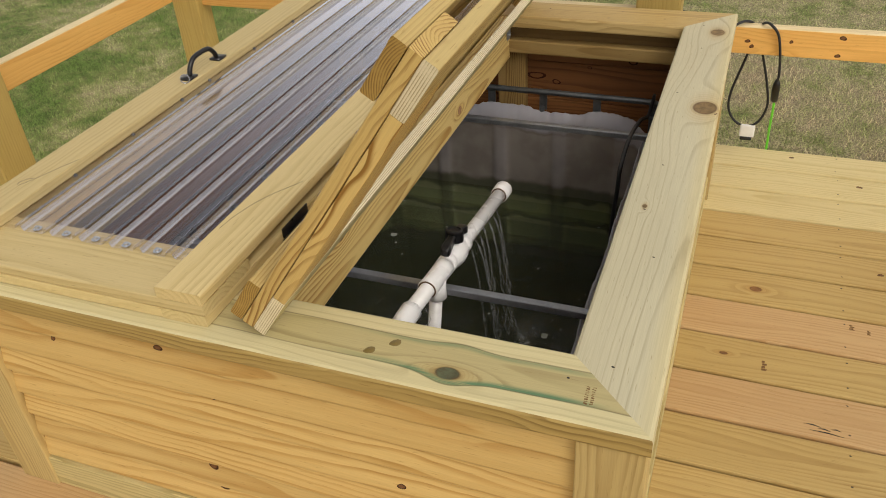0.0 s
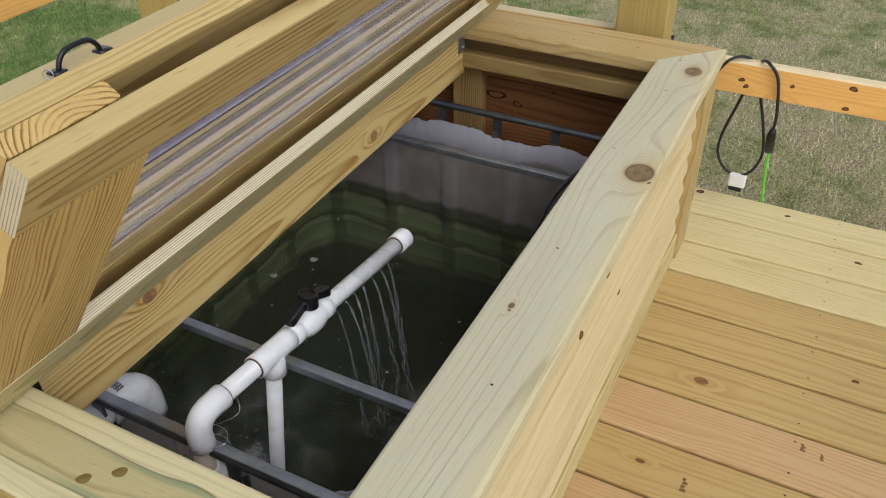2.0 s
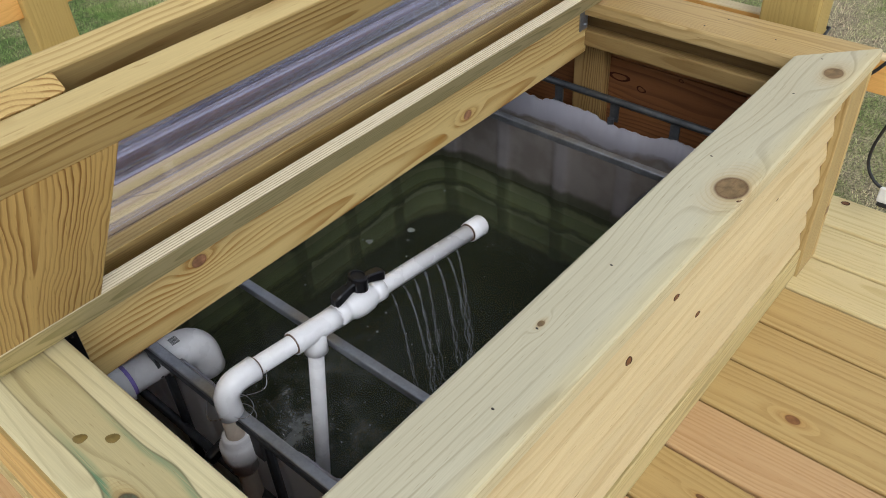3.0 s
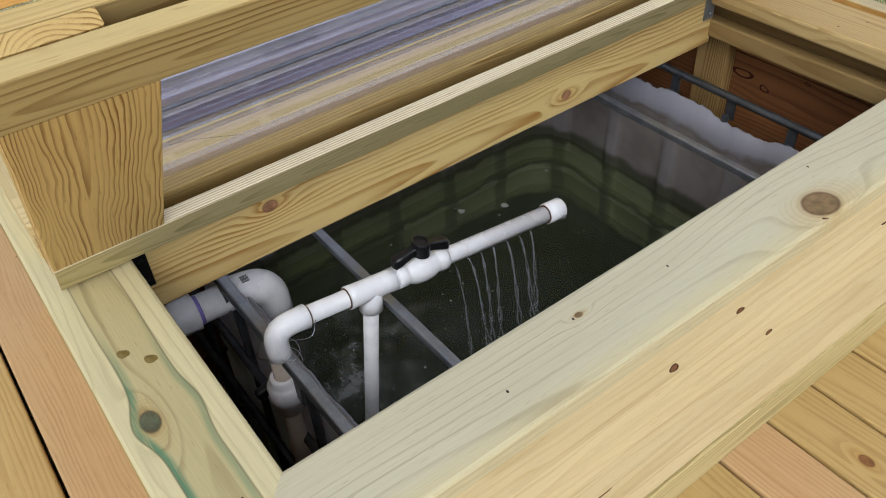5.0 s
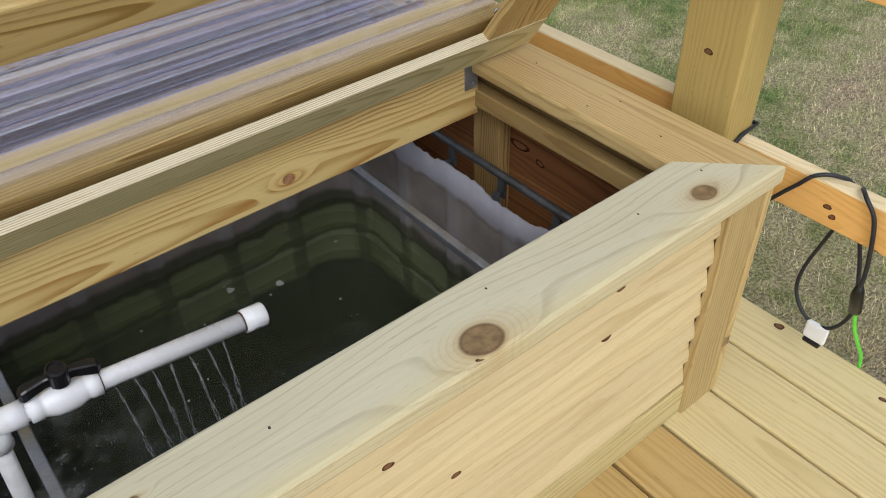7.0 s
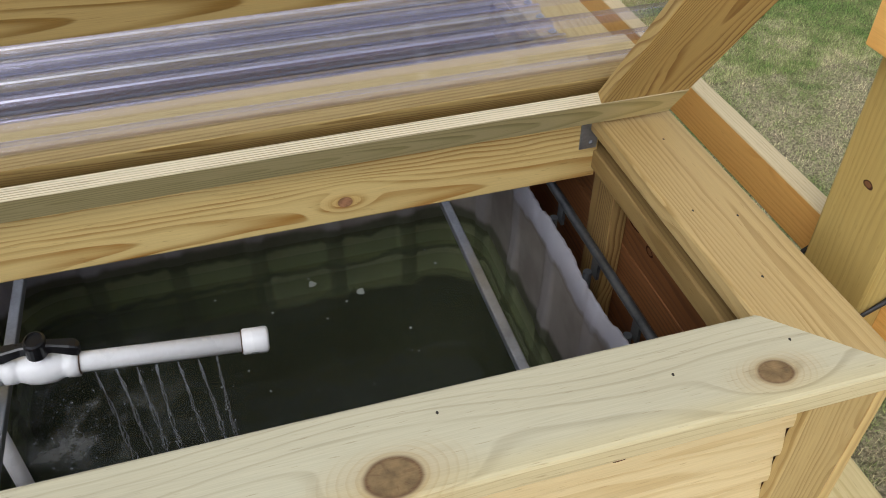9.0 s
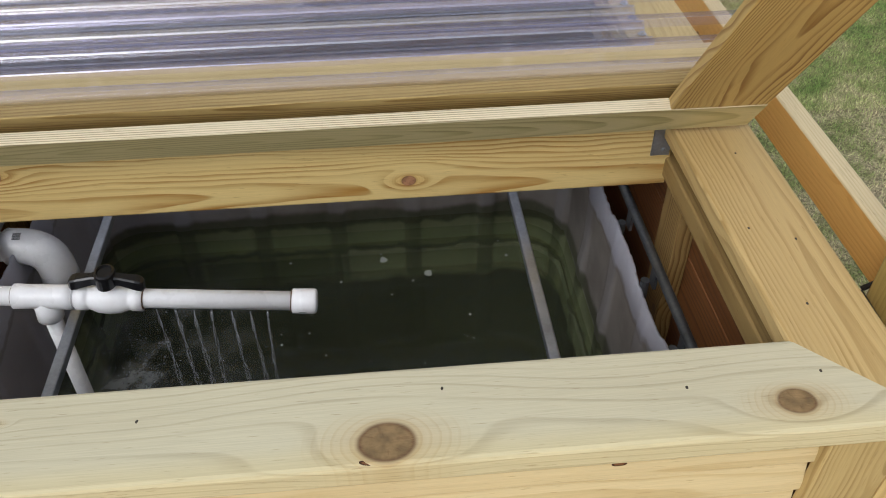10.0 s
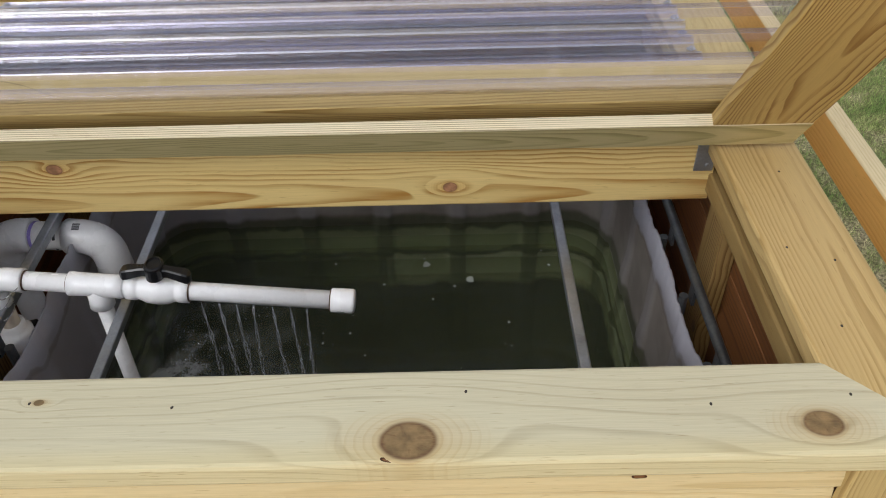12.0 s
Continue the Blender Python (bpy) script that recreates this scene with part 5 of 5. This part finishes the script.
part("connector", tube_path([(0.146, 1.828, 0.325), (0.146, 1.83, 0.31), (0.146, 1.835, 0.29), (0.148, 1.85, 0.245), (0.149, 1.852, 0.24)], [0.005, 0.0105, 0.0125, 0.012, 0.008], 12), m_black, cord, "black socket end", COFF, True)
part("plug_tag", block(-0.024, 0.024, -0.006, 0.006, -0.022, 0.022, 0.004), m_tag, cord, "white paper tag round the cord", COFF @ pose(0.083, 1.888, 0.108, 0, 0, 0))
part("plug", block(-0.02, 0.018, -0.009, 0.009, -0.03, -0.02, 0.003), m_black, cord, "black plug", COFF @ pose(0.083, 1.888, 0.105))
green = thing("green_cord", "bright green cord hanging from the black socket", "cord", pose(0.149, 1.852, 0.24))
part("cable", tube_path(spline([(0.149, 1.851, 0.245), (0.151, 1.88, 0.18), (0.154, 1.94, 0.09), (0.158, 1.988, 0.012), (0.161, 2.0, -0.1), (0.17, 2.03, -0.5), (0.25, 2.15, -0.535)], 8), 0.004, 8), m_green, green, at=green.matrix_basis.inverted(), smooth=True)
wrap = thing("post_cord", "black cord wound round the post above the rail", "cord", pose(-0.238, 1.86, 0.5))
ringp = [(-0.241 + 0.0745 * sx, 1.84 + 0.0505 * sy, z) for sx, sy, z in ((-1, -1, 0.462), (0, -1.0, 0.458), (1, -1, 0.466), (1, 0, 0.496), (1, 1, 0.503), (-1, 1, 0.505), (-1, 0, 0.5), (-1, -1, 0.468))]
part("cable", tube_path(ringp, 0.0045, 8), m_rubber, wrap, at=wrap.matrix_basis.inverted(), smooth=True)

# ---- a turquoise cover lying on the lawn ----
cover = thing("valve_cover", "turquoise round plastic cover lying on the lawn", "cover", pose(-1.83, 5.45, GROUND))
part("dome", lathe([(0.13, 0.0), (0.128, 0.02), (0.115, 0.045), (0.08, 0.058), (0.02, 0.062)], 24), m_turq, cover, smooth=True)
for i in range(5):
    part("hole", lathe([(0.012, 0.0), (0.010, 0.003)], 10), m_black, cover, "dark hole", pose(0.07 * math.cos(1.256 * i), 0.07 * math.sin(1.256 * i), 0.0575))

# ---- deck: boards along x, cut round the enclosure ----
deck = thing("deck", "new pine deck boards with narrow gaps", "deck", pose(0, 0, -0.03), kind="structure")
PITCH, WIDE, THICK = 0.1505, 0.1430, 0.026
y = DECK_Y1 - WIDE / 2
shared = {}


def deck_board(x0, x1, y, wide=WIDE):
    row_n = round((DECK_Y1 - y) / PITCH - 0.475)
    kind = m_deck_pale if row_n < 3 else m_deck_pink if row_n in (6, 8, 13, 18, 21) else m_deck
    if x0 == -0.05:
        kind = m_deck_knot if row_n == 5 else m_deck_eye if row_n == 7 else kind
    key = (round(x1 - x0, 3), round(wide, 3), kind.name)
    if key not in shared:
        shared[key] = mesh_of("deck_board", board(x1 - x0, wide, THICK, 0.006), kind)
    part("deck_board", shared[key], None, deck, at=pose((x0 + x1) / 2, y, 0.03 - THICK / 2 - 0.0005 * random.random()))


BACK, FRONT = BOX_L - 0.05, 0.05
while y > DECK_Y0:
    lo, hi = y - WIDE / 2, y + WIDE / 2
    if lo >= BACK or hi <= FRONT:
        deck_board(DECK_X0, DECK_X1, y)
    else:
        deck_board(DECK_X0, -BOX_W + 0.05, y)
        deck_board(-0.05, DECK_X1, y)
        if hi > BACK:
            deck_board(-BOX_W + 0.052, -0.052, (BACK + hi) / 2, hi - BACK)
        if lo < FRONT:
            deck_board(-BOX_W + 0.052, -0.052, (lo + FRONT) / 2, FRONT - lo)
    y -= PITCH
# Unseen boards, added to close the underside and keep the gaps dark.
for a, b, along in (((DECK_X0 + DECK_X1) / 2, DECK_Y1 - 0.03, X), ((DECK_X0 + DECK_X1) / 2, DECK_Y0 + 0.03, X)):
    part("fascia", board(DECK_X1 - DECK_X0 - 0.04, 0.5, 0.036, 0.003), m_deck, deck, at=axes((a, b, 0.03 - THICK - 0.251), along, Z))
for a in (DECK_X0 + 0.03, DECK_X1 - 0.03):
    part("fascia", board(DECK_Y1 - DECK_Y0 - 0.12, 0.5, 0.036, 0.003), m_deck, deck, at=axes((a, (DECK_Y0 + DECK_Y1) / 2, 0.03 - THICK - 0.251), Y, Z))

# knots, screws and dark stamps on the deck
for x, y, rx, ry in ((0.483, 1.30, 0.008, 0.006), (-0.02, 1.956, 0.013, 0.009), (0.243, 1.933, 0.008, 0.006), (0.588, 1.867, 0.011, 0.007), (0.45, 1.78, 0.01, 0.006)):
    part("knot", spot(rx, ry), m_knot, deck, at=pose(x, y, 0.0302))
for x, y, a, b in ((0.197, 0.838, 0.006, 0.019), (0.401, 1.045, 0.006, 0.011), (0.44, 1.035, 0.004, 0.009)):
    for i, w in enumerate((1.0, 0.7, 0.85, 0.6)):
        part("stamp_bar", block(-a * w, a * w, -b / 5, b / 5, 0, 0.0004), m_stamp, deck, "faded brown stamp bar", pose(x + a * (1 - w) * (-1) ** i, y + b * (i - 1.5) / 2, 0.03, 0, 0, -4))
for x0, y0, x1, y1 in ((0.288, 0.672, 0.325, 0.668), (0.318, 0.664, 0.345, 0.661), (0.30, 0.655, 0.372, 0.651), (0.345, 0.668, 0.366, 0.667)):
    part("scratch", tube_path([(x0, y0, 0.0297), ((x0 + x1) / 2, (y0 + y1) / 2 + 0.002, 0.0302), (x1, y1, 0.0297)], [0.0004, 0.0016, 0.0004], 6), m_hole, deck, "dark split in the board")
screw_data = mesh_of("deck_screw", spot(0.0023, 0.0023), m_hole)
row = DECK_Y1 - WIDE / 2
while row > -0.6:
    for x in (0.38, 0.79, 1.2, -1.6, -2.0):
        for s in (-0.045, 0.045):
            part("deck_screw", screw_data, None, deck, at=pose(x + 0.006 * random.random(), row + s + 0.008 * random.random(), 0.0302))
    row -= PITCH
